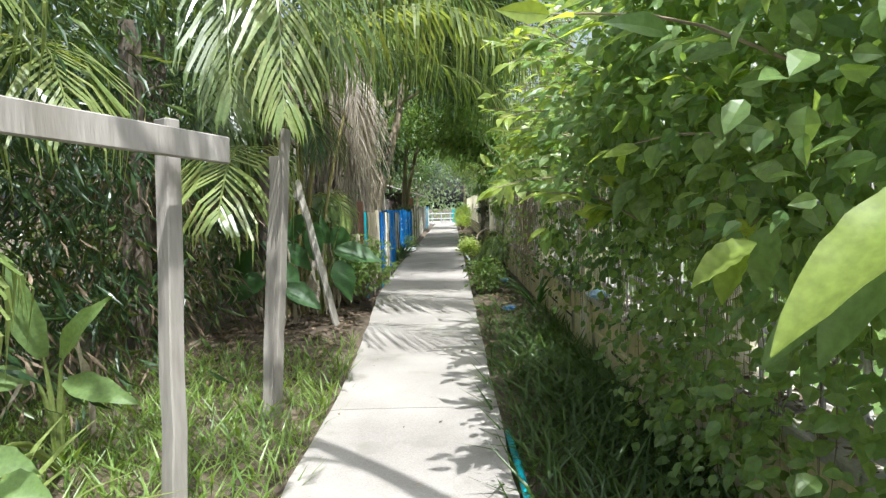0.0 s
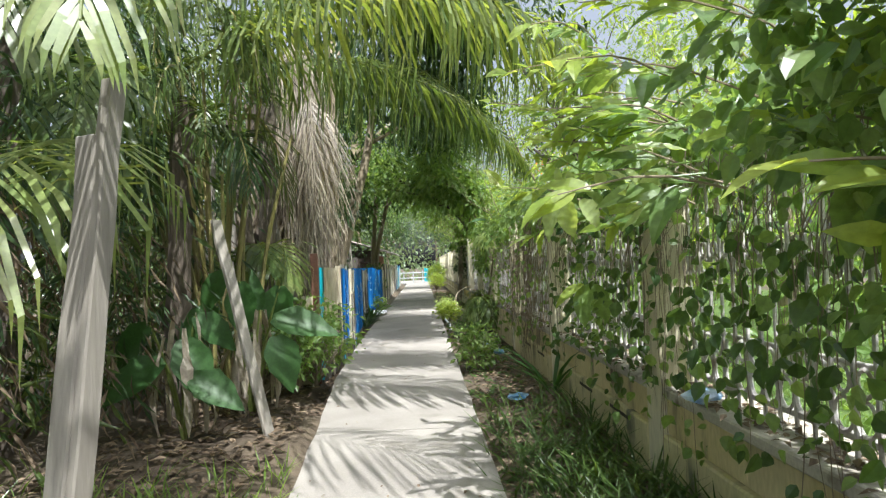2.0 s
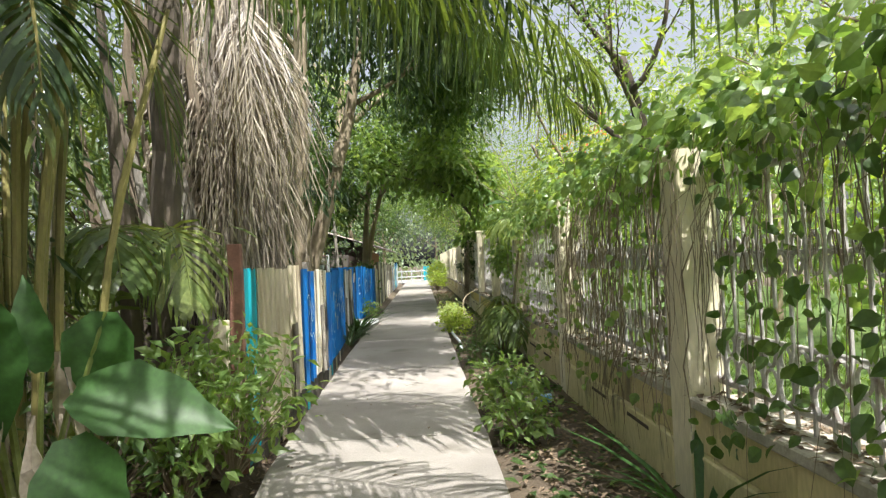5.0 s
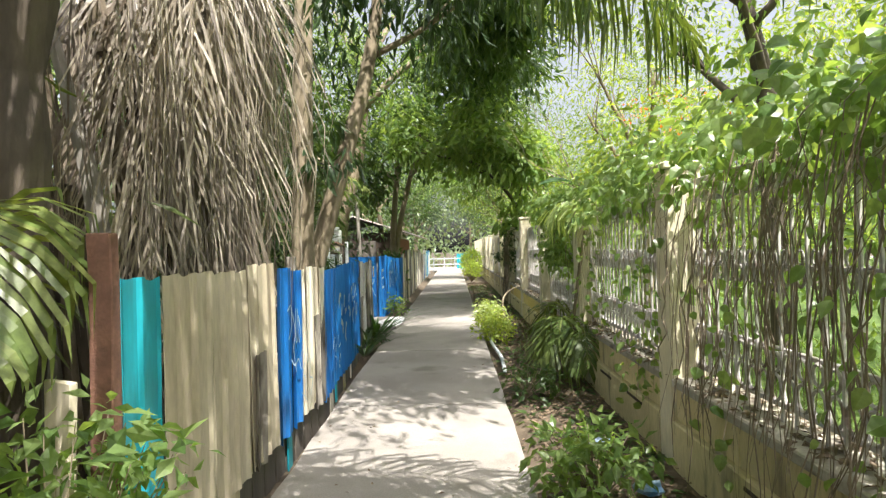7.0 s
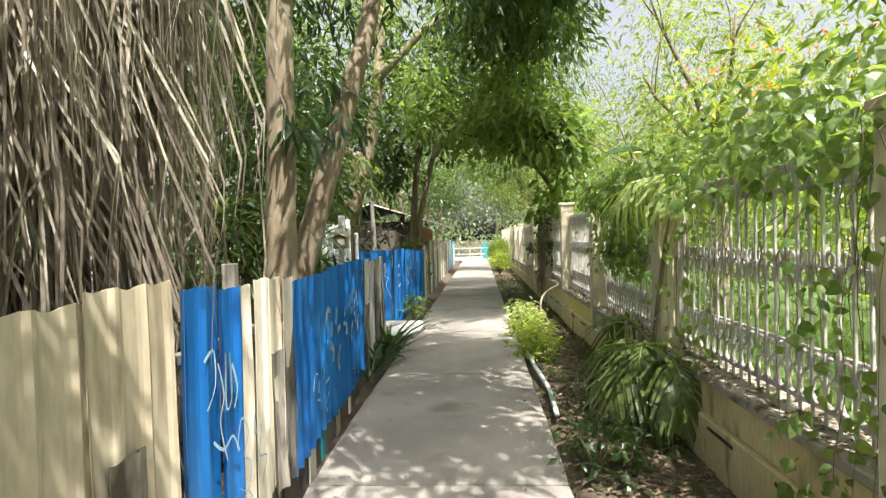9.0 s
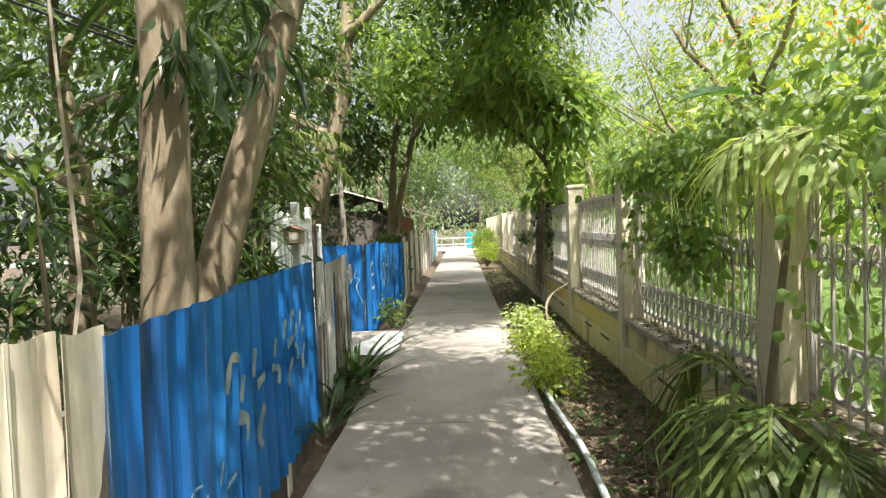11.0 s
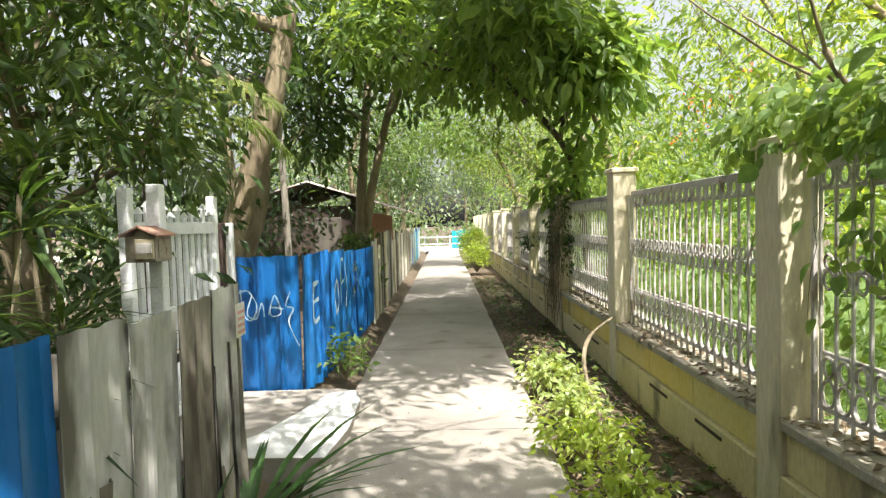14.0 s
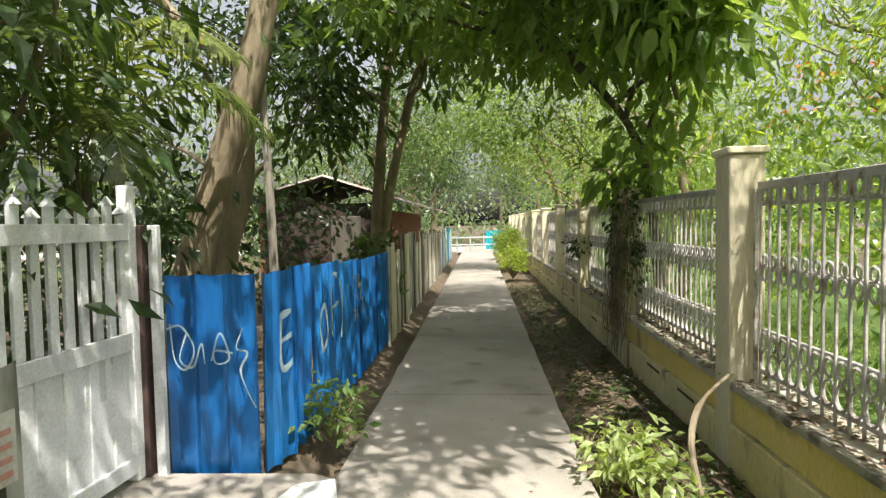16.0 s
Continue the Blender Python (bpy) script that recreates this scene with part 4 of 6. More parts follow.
cane_palm = empty("cane_palm", (-2.0, 9.5, 0), "cane palm with yellow-green stems and long hanging dark leaves", "palm")
rg = random.Random(17)
for k in range(22):
    a, r = rg.uniform(0, 6.28), rg.uniform(0.05, 0.42)
    x, y = -2.0 + r * math.cos(a), 9.5 + r * math.sin(a)
    h, lean = rg.uniform(2.2, 3.8), rg.uniform(0.1, 0.45)
    pts = [(x, y, -0.1), (x + lean * 0.25 * math.cos(a), y + lean * 0.25 * math.sin(a), h * 0.5), (x + lean * math.cos(a), y + lean * math.sin(a), h)]
    part("cane", tube([tuple(p) for p in bend(pts, 9)], [0.022, 0.024, 0.021, 0.023, 0.02, 0.022, 0.018, 0.016, 0.012], 7, 0.1), M_CANE, cane_palm)
for k in range(17):
    a = rg.uniform(-2.6, 0.9)
    x, y, z = -2.05 + 0.25 * math.cos(a), 9.5 + 0.25 * math.sin(a), rg.uniform(2.0, 4.2)
    add_frond(cane_palm, M_FROND if k % 4 else M_LEAFD, M_CANE, base=(x, y, z), way=(math.cos(a), math.sin(a), 0), length=rg.uniform(1.2, 2.0), rise=rg.uniform(0.3, 1.0), droop=rg.uniform(0.7, 1.05), reach=rg.uniform(0.3, 0.6), pairs=26, leaflet=rg.uniform(0.35, 0.6), width=0.022, hang_leaf=rg.uniform(0.5, 1.1), sweep=rg.uniform(0.5, 1.2), seed=520 + k, ragged=0.1, jitter=0.12)

skirt = empty("dead_palm_skirt", (-1.8, 12.3, 1.2), "thick curtain of dry grey-brown palm fronds hanging over the fence", "dead fronds")
rg = random.Random(5)
for k in range(34):
    y = rg.uniform(12.0, 13.3)
    x = rg.uniform(-2.0, -1.5)
    z = rg.uniform(2.7, 4.9)
    add_frond(skirt, M_DEAD, M_DEAD, "dead_frond", base=(x, y, z), way=(rg.uniform(-0.3, 1), rg.uniform(-0.9, 0.6), 0), length=rg.uniform(1.1, 2.1), rise=-0.1, droop=rg.uniform(0.75, 1.0), reach=rg.uniform(0.1, 0.28), pairs=32, leaflet=rg.uniform(0.5, 0.95), width=0.015, hang_leaf=rg.uniform(0.9, 1.5), sweep=rg.uniform(0.5, 1.4), seed=100 + k, ragged=0.22, jitter=0.2)
for k in range(18):
    x, y = rg.uniform(-2.9, -1.75), rg.uniform(10.8, 13.6)
    a, h = rg.uniform(-1.5, 0.9), rg.uniform(2.2, 3.8)
    v, f = tube([tuple(p) for p in bend([(x, y, 0.2), (x + 0.1 * a, y - 0.05, h * 0.5), (x + 0.35 * a, y - 0.15, h)], 8)], [0.10, 0.085, 0.07, 0.06, 0.05, 0.04, 0.035, 0.02], 6, 0.3)
    part("leaf_base", (v, f), M_BARKD if k % 4 else M_WOOD, skirt, "thick dry brown leaf stalk")
strips = []
for k in range(900):
    x, y, z = rg.uniform(-2.0, -1.42), rg.gauss(12.6, 0.4), rg.uniform(1.9, 4.8)
    ln = min(rg.uniform(0.6, 2.2), z - 0.1)
    strips.append(tube([(x, y, z), (x + rg.uniform(-0.08, 0.08), y + rg.uniform(-0.08, 0.08), z - ln * 0.5), (min(x + rg.uniform(-0.2, 0.2), -1.33), y + rg.uniform(-0.2, 0.2), z - ln)], [0.005, 0.008, 0.002], 3))
part("dry_strip_tangle", joined(strips), M_DEAD, skirt, kind="stuff")
stalks = []
for k in range(34):
    x, y = rg.uniform(-3.0, -1.8), rg.uniform(11.6, 13.8)
    z = rg.uniform(1.2, 4.2)
    ln = rg.uniform(1.0, 2.2)
    a = rg.uniform(-0.5, 0.5)
    stalks.append(tube([(x, y, z + ln / 2), (x + a * 0.25, y + a * 0.2, z), (x + a * 0.6, y + a * 0.3, z - ln / 2)], [0.012, 0.028, 0.05], 6))
part("leaf_stalk_tangle", joined(stalks), M_VINE, skirt, kind="stuff")
def thicket(name, count, xr, yr, zr, radius, per, leaf, aspect, material, label, seed, hang_down=0.7, flat=0.45, gap=-0.15):
    rgt = random.Random(seed)
    pts = []
    while len(pts) < count:
        q = Vector((rgt.uniform(*xr), rgt.uniform(*yr), rgt.uniform(*zr)))
        if noise.noise(q * 0.8 + Vector((seed, 0, 0))) > gap:
            pts.append(tuple(q))
    tagged(part(name, scatter_leaves(pts, radius, per, leaf, aspect, hang_down, flat), material), label, "thicket", kind="stuff")


thicket("palm_thicket", 800, (-5.0, -2.5), (3.0, 15), (0.1, 5.2), 0.5, 22, 0.26, 0.14, M_FROND, "dense dark thicket of narrow palm leaves", 1)
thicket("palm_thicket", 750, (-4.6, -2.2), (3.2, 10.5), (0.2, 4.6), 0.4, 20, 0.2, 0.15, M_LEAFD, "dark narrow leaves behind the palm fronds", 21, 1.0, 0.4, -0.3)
thicket("dry_thicket", 240, (-4.4, -2.2), (4.5, 11), (0.0, 2.0), 0.4, 14, 0.2, 0.12, M_LITTER, "brown dry palm litter hanging below the palms", 22, 1.4, 0.3, -0.2)
thicket("undergrowth", 700, (-8.5, -2.6), (14.5, 30), (0.0, 2.4), 0.5, 14, 0.17, 0.4, M_LEAFD, "dark leafy undergrowth behind the metal fence", 2)
thicket("garden_thicket", 800, (2.6, 7.5), (9, 32), (0.4, 3.6), 0.5, 18, 0.16, 0.42, M_LEAFL, "light green leafy garden thicket behind the iron fence", 4)
thicket("garden_thicket", 620, (2.4, 7.0), (8, 36), (1.0, 5.4), 0.5, 20, 0.16, 0.3, M_LEAFY, "lime green feathery foliage behind the iron fence", 5, gap=0.05)
thicket("garden_thicket", 380, (2.2, 6.5), (0, 10), (0.0, 2.6), 0.5, 18, 0.13, 0.4, M_LEAFL, "leafy green garden bushes behind the iron fence", 24)
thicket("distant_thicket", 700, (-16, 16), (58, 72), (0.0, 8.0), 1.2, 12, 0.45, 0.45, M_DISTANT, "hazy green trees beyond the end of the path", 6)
thicket("distant_thicket", 800, (-14, -8.5), (0, 58), (0.0, 8.0), 1.1, 12, 0.35, 0.45, M_DISTANT, "haze-paled green trees far behind the fence", 7)
thicket("distant_thicket", 620, (8, 14), (0, 58), (0.0, 4.6), 1.1, 12, 0.4, 0.45, M_LEAFL, "bright green trees far behind the wall", 8)
thicket("undergrowth", 400, (-8, -2.2), (30, 56), (0.0, 4.5), 0.7, 12, 0.22, 0.4, M_LEAF, "leafy trees and bushes lining the path", 9)
thicket("undergrowth", 400, (2.2, 8), (32, 56), (0.0, 4.5), 0.7, 12, 0.22, 0.4, M_LEAFL, "leafy trees and bushes behind the wall", 10)

thicket("orange_blossom", 26, (3.2, 6.0), (16, 26), (2.6, 4.6), 0.22, 16, 0.07, 0.6, M_FLAME, "orange-red blossom among the garden trees", 31, 0.2, 0.5, 0.15)
gate_palm = empty("palm", (-3.5, 21.7, 0), "palm with long green fronds behind the white gate", "palm")
part("trunk", tube([(-3.5, 21.7, -0.1), (-3.48, 21.7, 1.0), (-3.4, 21.65, 2.1)], [0.12, 0.1, 0.09], 10, 0.25), M_BARKD, gate_palm)
crown = (-3.4, 21.65, 2.0)
for k, (line, pale) in enumerate((([crown, (-2.9, 21.4, 2.85), (-2.3, 21.1, 3.05), (-1.75, 20.9, 2.75)], 1), ([crown, (-3.0, 21.0, 2.75), (-2.65, 20.4, 2.9), (-2.4, 19.95, 2.6)], 0), ([crown, (-3.3, 21.0, 2.9), (-3.2, 20.3, 3.15), (-3.1, 19.7, 2.8)], 0), ([crown, (-3.8, 21.1, 2.9), (-4.1, 20.6, 3.1), (-4.4, 20.2, 2.7)], 0),
                                  ([crown, (-2.9, 21.9, 2.7), (-2.4, 22.0, 2.8), (-1.95, 22.1, 2.4)], 0), ([crown, (-2.95, 21.2, 2.4), (-2.6, 20.8, 2.35), (-2.35, 20.6, 1.95)], 0), ([crown, (-3.6, 20.9, 2.4), (-3.7, 20.2, 2.45), (-3.75, 19.7, 2.0)], 1))):
    add_frond(gate_palm, M_FRONDL if pale else M_FROND, M_FRONDL, line=line, pairs=42, leaflet=0.55, width=0.03, hang_leaf=0.75, sweep=0.5, seed=400 + k)

# ---- broad leaves below the plank ----
def broad_plant(at, leaves, label, dead=6, seed=0, material=None):
    """Wide oval leaves on stalks from one base: (tip end of stalk, way, length, width)."""
    e = empty("broad_leaf_plant", at, label, "plant")
    rgp = random.Random(seed)
    for k, (q, way, ln, w) in enumerate(leaves):
        ln, w = ln * 1.25, w * 1.12
        base, d = Vector(q), Vector(way).normalized()
        face = Vector((0.15, -0.75, 0.62))
        side = d.cross(face).normalized()
        up = side.cross(d)
        n, vs, fs = 9, [], []
        for i in range(n + 1):
            u = i / n
            mid = base + d * ln * u - up * (ln * 0.22 * u * u)
            ww = w * math.sin(math.pi * (0.06 + 0.94 * u) ** 0.8) * (1 + 0.07 * math.sin(i * 2.3 + k)) + 0.004
            for s, lift in ((-1, 0.16), (-0.5, 0.07), (0, 0), (0.5, 0.07), (1, 0.16)):
                vs.append(mid + side * (s * ww / 2) + up * (ww * lift + 0.007 * math.sin(i * 1.9 + s * 3)))
        for i in range(n):
            for j in range(4):
                fs.append((i * 5 + j, (i + 1) * 5 + j, (i + 1) * 5 + j + 1, i * 5 + j + 1))
        lf = part("leaf", (np.array([tuple(v) for v in vs]), fs), material or M_BROAD, e, smooth=True)
        mid = (Vector(at) + base) / 2 + Vector((0, 0, 0.12))
        part("leaf_stalk", tube([tuple(p) for p in bend([at, mid, base], 7)], [0.022, 0.02, 0.017, 0.015, 0.012, 0.01, 0.008], 6), M_FRONDL, lf)
    for k in range(dead):
        a = rgp.uniform(0, 6.28)
        x, y = at[0] + 0.14 * math.cos(a), at[1] + 0.14 * math.sin(a)
        top, wd, out = rgp.uniform(0.45, 1.0), rgp.uniform(0.018, 0.05), rgp.uniform(0.05, 0.2)
        sx, sy, v, f = -math.sin(a), math.cos(a), [], []
        for i in range(9):
            u = i / 8
            cx, cy, cz = x + out * math.cos(a) * math.sin(2.2 * u), y + out * math.sin(a) * math.sin(2.2 * u), top * (1 - u) + 0.02
            ww = wd * math.sin(math.pi * (0.1 + 0.85 * u)) * (1 + 0.35 * math.sin(i * 2.1 + k))
            fold = 0.025 * math.sin(i * 1.7 + 2 * k)
            v += [(cx - sx * ww, cy - sy * ww, cz + 0.02 * math.sin(i * 2.6)), (cx + math.cos(a) * fold, cy + math.sin(a) * fold, cz), (cx + sx * ww, cy + sy * ww, cz - 0.02 * math.sin(i * 2.0))]
            if i:
                f += [(3 * i - 3, 3 * i - 2, 3 * i + 1, 3 * i), (3 * i - 2, 3 * i - 1, 3 * i + 2, 3 * i + 1)]
        v = np.array(v)
        part("dry_leaf", (v, f), M_DEAD, e, "dry brown hanging leaf")
    return e


broad_plant((-1.56, 8.97, -0.05), [((-1.58, 8.77, 1.22), (0.05, -0.1, -1), 0.42, 0.24), ((-1.31, 8.82, 0.86), (1, -0.1, -0.15), 0.5, 0.27), ((-1.26, 8.72, 0.72), (0.35, -0.3, -0.9), 0.42, 0.27), ((-1.28, 9.02, 1.16), (-0.1, -0.1, -1), 0.34, 0.26), ((-1.68, 8.72, 1.32), (-0.5, -0.2, -0.8), 0.36, 0.2), ((-1.42, 8.82, 0.95), (-0.1, -0.2, 1), 0.3, 0.12), ((-1.81, 8.82, 1.0), (-0.6, -0.3, -0.6), 0.4, 0.24)], "broad dark green leaves on a clump with dry leaf bases", 12, 1)
broad_plant((-1.9, 8.25, -0.05), [((-1.87, 8.20, 0.78), (0.4, -0.3, -0.7), 0.46, 0.27), ((-1.77, 8.10, 0.5), (0.7, -0.2, -0.35), 0.4, 0.24), ((-2.00, 8.15, 0.62), (-0.7, -0.3, -0.4), 0.45, 0.26), ((-1.85, 8.40, 0.95), (0.6, 0.1, -0.5), 0.36, 0.22), ((-2.15, 8.25, 0.9), (-0.6, 0, -0.6), 0.4, 0.24)], "broad dark green leaves low in the undergrowth", 8, 2)
broad_plant((-2.0, 4.4, -0.05), [((-1.95, 4.4, 0.6), (0.5, -0.4, 0.6), 0.45, 0.14), ((-2.05, 4.4, 0.62), (-0.2, -0.2, 1), 0.45, 0.14), ((-1.9, 4.35, 0.5), (0.9, -0.3, -0.1), 0.36, 0.13), ((-2.1, 4.4, 0.5), (-0.8, -0.3, 0.1), 0.4, 0.14), ((-1.6, 3.5, 0.35), (0.9, -0.3, -0.2), 0.2, 0.11), ((-1.75, 3.6, 0.4), (0.8, -0.2, -0.1), 0.2, 0.11)], "pale green broad leaves beside the timber post", 2, 3, M_LEAFL)

# ---- vines over the wall ----
rg = random.Random(11)
vines = empty("wall_vines", (1.5, 8, 1.6), "tangle of dry hanging vine stems and leaves over the wall", "vine")
stems = []


def vine_density(y):
    return float(np.interp(y, (-2, 8.5, 10, 12.4, 13, 15.2, 16.0, 17.9, 18.5, 20), (2.6, 2.4, 1.2, 1.0, 0.75, 0.6, 0.3, 0.18, 0.05, 0)))


for k in range(1450):
    y = rg.uniform(0.5, 19.5)
    if rg.random() > vine_density(y) * (0.35 + 1.6 * max(0, noise.noise(Vector((y * 2.2, 0, 8))))):
        continue
    x = 1.47 + rg.uniform(-0.03, 0.12) - (0.08 if rg.random() < 0.3 else 0)
    z = rg.uniform(1.5, 2.0)
    bot = z - rg.uniform(0.3, 1.3) * (1.35 if rg.random() < 0.25 else 0.9)
    if bot < 0.55 and x > 1.44:
        x = 1.44 - rg.uniform(0, 0.06)
    pts, sway = [(x + 0.1, y, z)], 0.0
    for s in range(5):
        u = (s + 1) / 5
        sway += rg.gauss(0, 0.022)
        pts.append((x + rg.uniform(-0.02, 0.02), y + sway, z + (bot - z) * u))
    r = rg.uniform(0.001, 0.0033)
    stems.append(tube(pts, [r, r, r, r * 0.9, r * 0.8, r * 0.4], 3))
part("stem_tangle", joined(stems), M_VINE, vines, "dry brown hanging stems", kind="stuff")
top_c = []
for k in range(420):
    y = rg.uniform(-1, 20)
    if rg.random() < vine_density(y):
        top_c.append((1.55 + rg.uniform(-0.15, 0.3), y, rg.uniform(1.75, 2.05)))
part("vine_leaves", scatter_leaves(top_c, 0.22, 20, 0.075, 0.8, 0.7, 0.55, True, face=(-0.5, -0.3, 0.8)), M_LEAFL, vines)
low_c = [(1.40 + rg.uniform(-0.04, 0.06), y, rg.uniform(0.3, 1.9)) for y in [rg.uniform(1, 15) for _ in range(430)] if noise.noise(Vector((y * 1.6, 0, 3))) > 0.02]
part("climbing_leaves", scatter_leaves(low_c, 0.15, 6, 0.065, 0.85, 1.0, 0.55, True, face=(-0.7, -0.4, 0.6)), M_LEAFL, vines)

part("climbing_leaves", scatter_leaves([(1.42 + rg.uniform(-0.05, 0.06), rg.uniform(4.6, 9.2), rg.uniform(0.5, 1.95)) for _ in range(170)], 0.16, 7, 0.07, 0.75, 1.0, 0.55, True, face=(-0.7, -0.4, 0.6)), M_LEAF, vines)
part("leaf_mass", scatter_leaves(cloud((1.6, 16.9, 1.98), (0.3, 1.4, 0.16), 120, 3, -0.3) + cloud((1.46, 16.8, 1.45), (0.08, 0.9, 0.5), 45, 4, 0.0) + cloud((1.58, 18.3, 2.02), (0.25, 0.4, 0.15), 35, 5, -0.4), 0.14, 16, 0.075, 0.6, 0.9, 0.5, True, face=(-0.6, -0.4, 0.8)), M_LEAFL, vines, "dense green leaves over a pillar")
part("leaf_mass", scatter_leaves(cloud((1.5, 23.8, 1.3), (0.14, 0.35, 0.8), 60, 6, -0.2) + cloud((1.5, 26.9, 1.5), (0.14, 0.3, 0.6), 30, 7, -0.3), 0.13, 9, 0.08, 0.5, 0.9, 0.5, face=(-0.6, -0.4, 0.6)), M_LEAFD, vines, "dark leaves on a vine-covered pillar")
knot = []
for k in range(180):
    y = rg.gauss(10.9, 0.7) if k < 80 else rg.gauss(23.8, 0.22)
    z, x = rg.uniform(1.2, 1.95), 1.43 + rg.uniform(-0.07, 0.05)
    pts = [(x + 0.05, y, z)]
    bot = rg.uniform(-0.05, 0.7)
    for s in range(6):
        u = (s + 1) / 6
        pts.append((x + rg.uniform(-0.04, 0.02) - (0.04 if z + (bot - z) * u < 0.6 else 0), y + rg.uniform(-0.045, 0.045), z + (bot - z) * u))
    r = rg.uniform(0.0015, 0.005)
    knot.append(tube(pts, [r] * 5 + [r * 0.8, r * 0.4], 4))
part("stem_tangle", joined(knot), M_VINE, vines, "thick knot of brown hanging stems", kind="stuff")

# leafy overhang at the start
over = empty("overhanging_shrub", (1.7, 4.5, 0), "leafy shrub with lime green shoots leaning over the wall", "shrub")
heart, lime, big, twigs = [], [], [], []
for k in range(1000):
    y = rg.uniform(2.3, 5.0)
    reach = 0.55 * math.exp(-((y - 4.0) / 3.0) ** 2)
    z = rg.uniform(0.9 if y < 3.3 else 1.5, 2.9)
    x = 1.45 - reach * math.sin(math.pi * min(1, max(0, (z - 0.9) / 1.8))) + rg.uniform(-0.05, 0.45)
    heart.append((x, y, z))
climb = [(1.42 - abs(rg.gauss(0, 0.10)), rg.uniform(2.0, 4.9), rg.uniform(0.0, 1.6)) for _ in range(330)]
part("climbing_leaves", scatter_leaves(climb[:120], 0.13, 10, 0.056, 0.7, 0.6, 0.6, True, face=(-0.6, -0.5, 0.7)), M_LEAFL, over)
part("climbing_leaves", scatter_leaves(climb[120:], 0.13, 10, 0.06, 0.7, 0.6, 0.6, True, face=(-0.7, -0.5, 0.7)), M_LEAFL, over)
part("outer_leaves", scatter_leaves(heart[:720], 0.14, 8, 0.068, 0.6, 0.4, 0.7, True, face=(-0.4, -0.5, 0.9)), M_LEAFL, over)
part("inner_leaves", scatter_leaves(heart[640:], 0.14, 7, 0.062, 0.75, 0.6, 0.6, True, face=(-0.5, -0.5, 0.8)), M_LEAFL, over)
for k in range(72):
    y = rg.uniform(2.4, 5.0) if k < 24 else rg.uniform(4.4, 7.4)
    z = rg.uniform(1.25, 2.7) if k < 24 else rg.uniform(1.5, 2.8)
    p = Vector((1.35 + rg.uniform(-0.2, 0.2), y, z))
    d = Vector((rg.uniform(-1, -0.35), rg.uniform(-0.7, 0.5), rg.uniform(-0.1, 0.35))).normalized()
    ln = rg.uniform(0.35, 0.75)
    pts = [p, p + d * ln * 0.5 + Vector((0, 0, 0.03)), p + d * ln - Vector((0, 0, 0.05))]
    twigs.append(tube([tuple(q) for q in bend(pts, 6)], [0.006, 0.005, 0.005, 0.004, 0.003, 0.002], 5))
    for s in range(9):
        u = 0.25 + 0.75 * s / 8
        (lime if u > 0.55 else big).append((tuple(p + d * ln * u - Vector((0, 0, 0.05 * u * u))), tuple(d + Vector((rg.uniform(-0.8, 0.8), rg.uniform(-0.8, 0.8), rg.uniform(-0.5, 0.2))))))
part("twig_tangle", joined(twigs), M_BARK, over, kind="stuff")
for nm, lst, mt, sz, asp in (("shoot_mass", lime, M_LEAFY, 0.14, 0.42), ("side_leaves", big, M_LEAFL, 0.19, 0.42)):
    P, D = np.array([a for a, b in lst]), np.array([b for a, b in lst])
    L = sz * RNG.uniform(0.7, 1.3, len(P))
    part(nm, leaf_arrays(P, D, unit(RNG.normal(size=P.shape) * 0.35 + np.array([-0.2, -0.5, 0.8])), L, L * asp, True, 0.3), mt, over, kind="stuff")
def big_leaf(q, way, ln, w, face):
    base, d = Vector(q), Vector(way).normalized()
    side = d.cross(Vector(face)).normalized()
    up = side.cross(d)
    n, vs, fs = 14, [], []
    for i in range(n + 1):
        u = i / n
        mid = base + d * ln * u - up * (ln * 0.22 * u * u)
        ww = w * math.sin(math.pi * u ** 0.85) ** 0.8 * (1 + 0.03 * math.sin(i * 2.6)) + 0.002
        for s, lift in ((-1, 0.2), (-0.5, 0.07), (0, 0), (0.5, 0.07), (1, 0.2)):
            vs.append(tuple(mid + side * (s * ww / 2) + up * (ww * lift + 0.003 * math.sin(i * 2.2 + s))))
    for i in range(n):
        for j in range(4):
            fs.append((i * 5 + j, (i + 1) * 5 + j, (i + 1) * 5 + j + 1, i * 5 + j + 1))
    return np.array(vs), fs


def large_leaf(q, way, ln, w, material):
    part("large_leaf", big_leaf(q, way, ln, w * 1.15, (-0.45, -0.45, 0.85)), material, over, smooth=True)


large_leaf((1.12, 2.3, 1.43), (-0.95, -0.1, -0.62), 0.46, 0.11, M_LEAFY)
large_leaf((1.2, 2.45, 1.38), (-0.6, 0.15, -0.8), 0.42, 0.12, M_LEAFL)
large_leaf((1.15, 2.6, 1.2), (-0.7, 0.1, -0.55), 0.3, 0.09, M_LEAFL)
large_leaf((0.92, 2.62, 1.28), (-0.85, 0.1, -0.42), 0.17, 0.075, M_LEAFY)
large_leaf((0.92, 2.66, 1.29), (-0.45, 0.1, -0.9), 0.17, 0.08, M_LEAFY)
large_leaf((0.98, 2.66, 1.32), (-0.2, 0.1, -0.9), 0.17, 0.08, M_LEAFL)
large_leaf((1.05, 3.9, 1.48), (-0.5, 0, -0.6), 0.2, 0.085, M_LEAFL)
large_leaf((1.05, 3.9, 1.48), (0.1, 0, -0.8), 0.22, 0.09, M_LEAFL)
large_leaf((1.05, 3.9, 1.48), (0.5, -0.1, -0.5), 0.18, 0.08, M_LEAFL)
large_leaf((1.32, 4.95, 1.5), (-0.45, -0.2, -0.75), 0.24, 0.11, M_LEAFL)
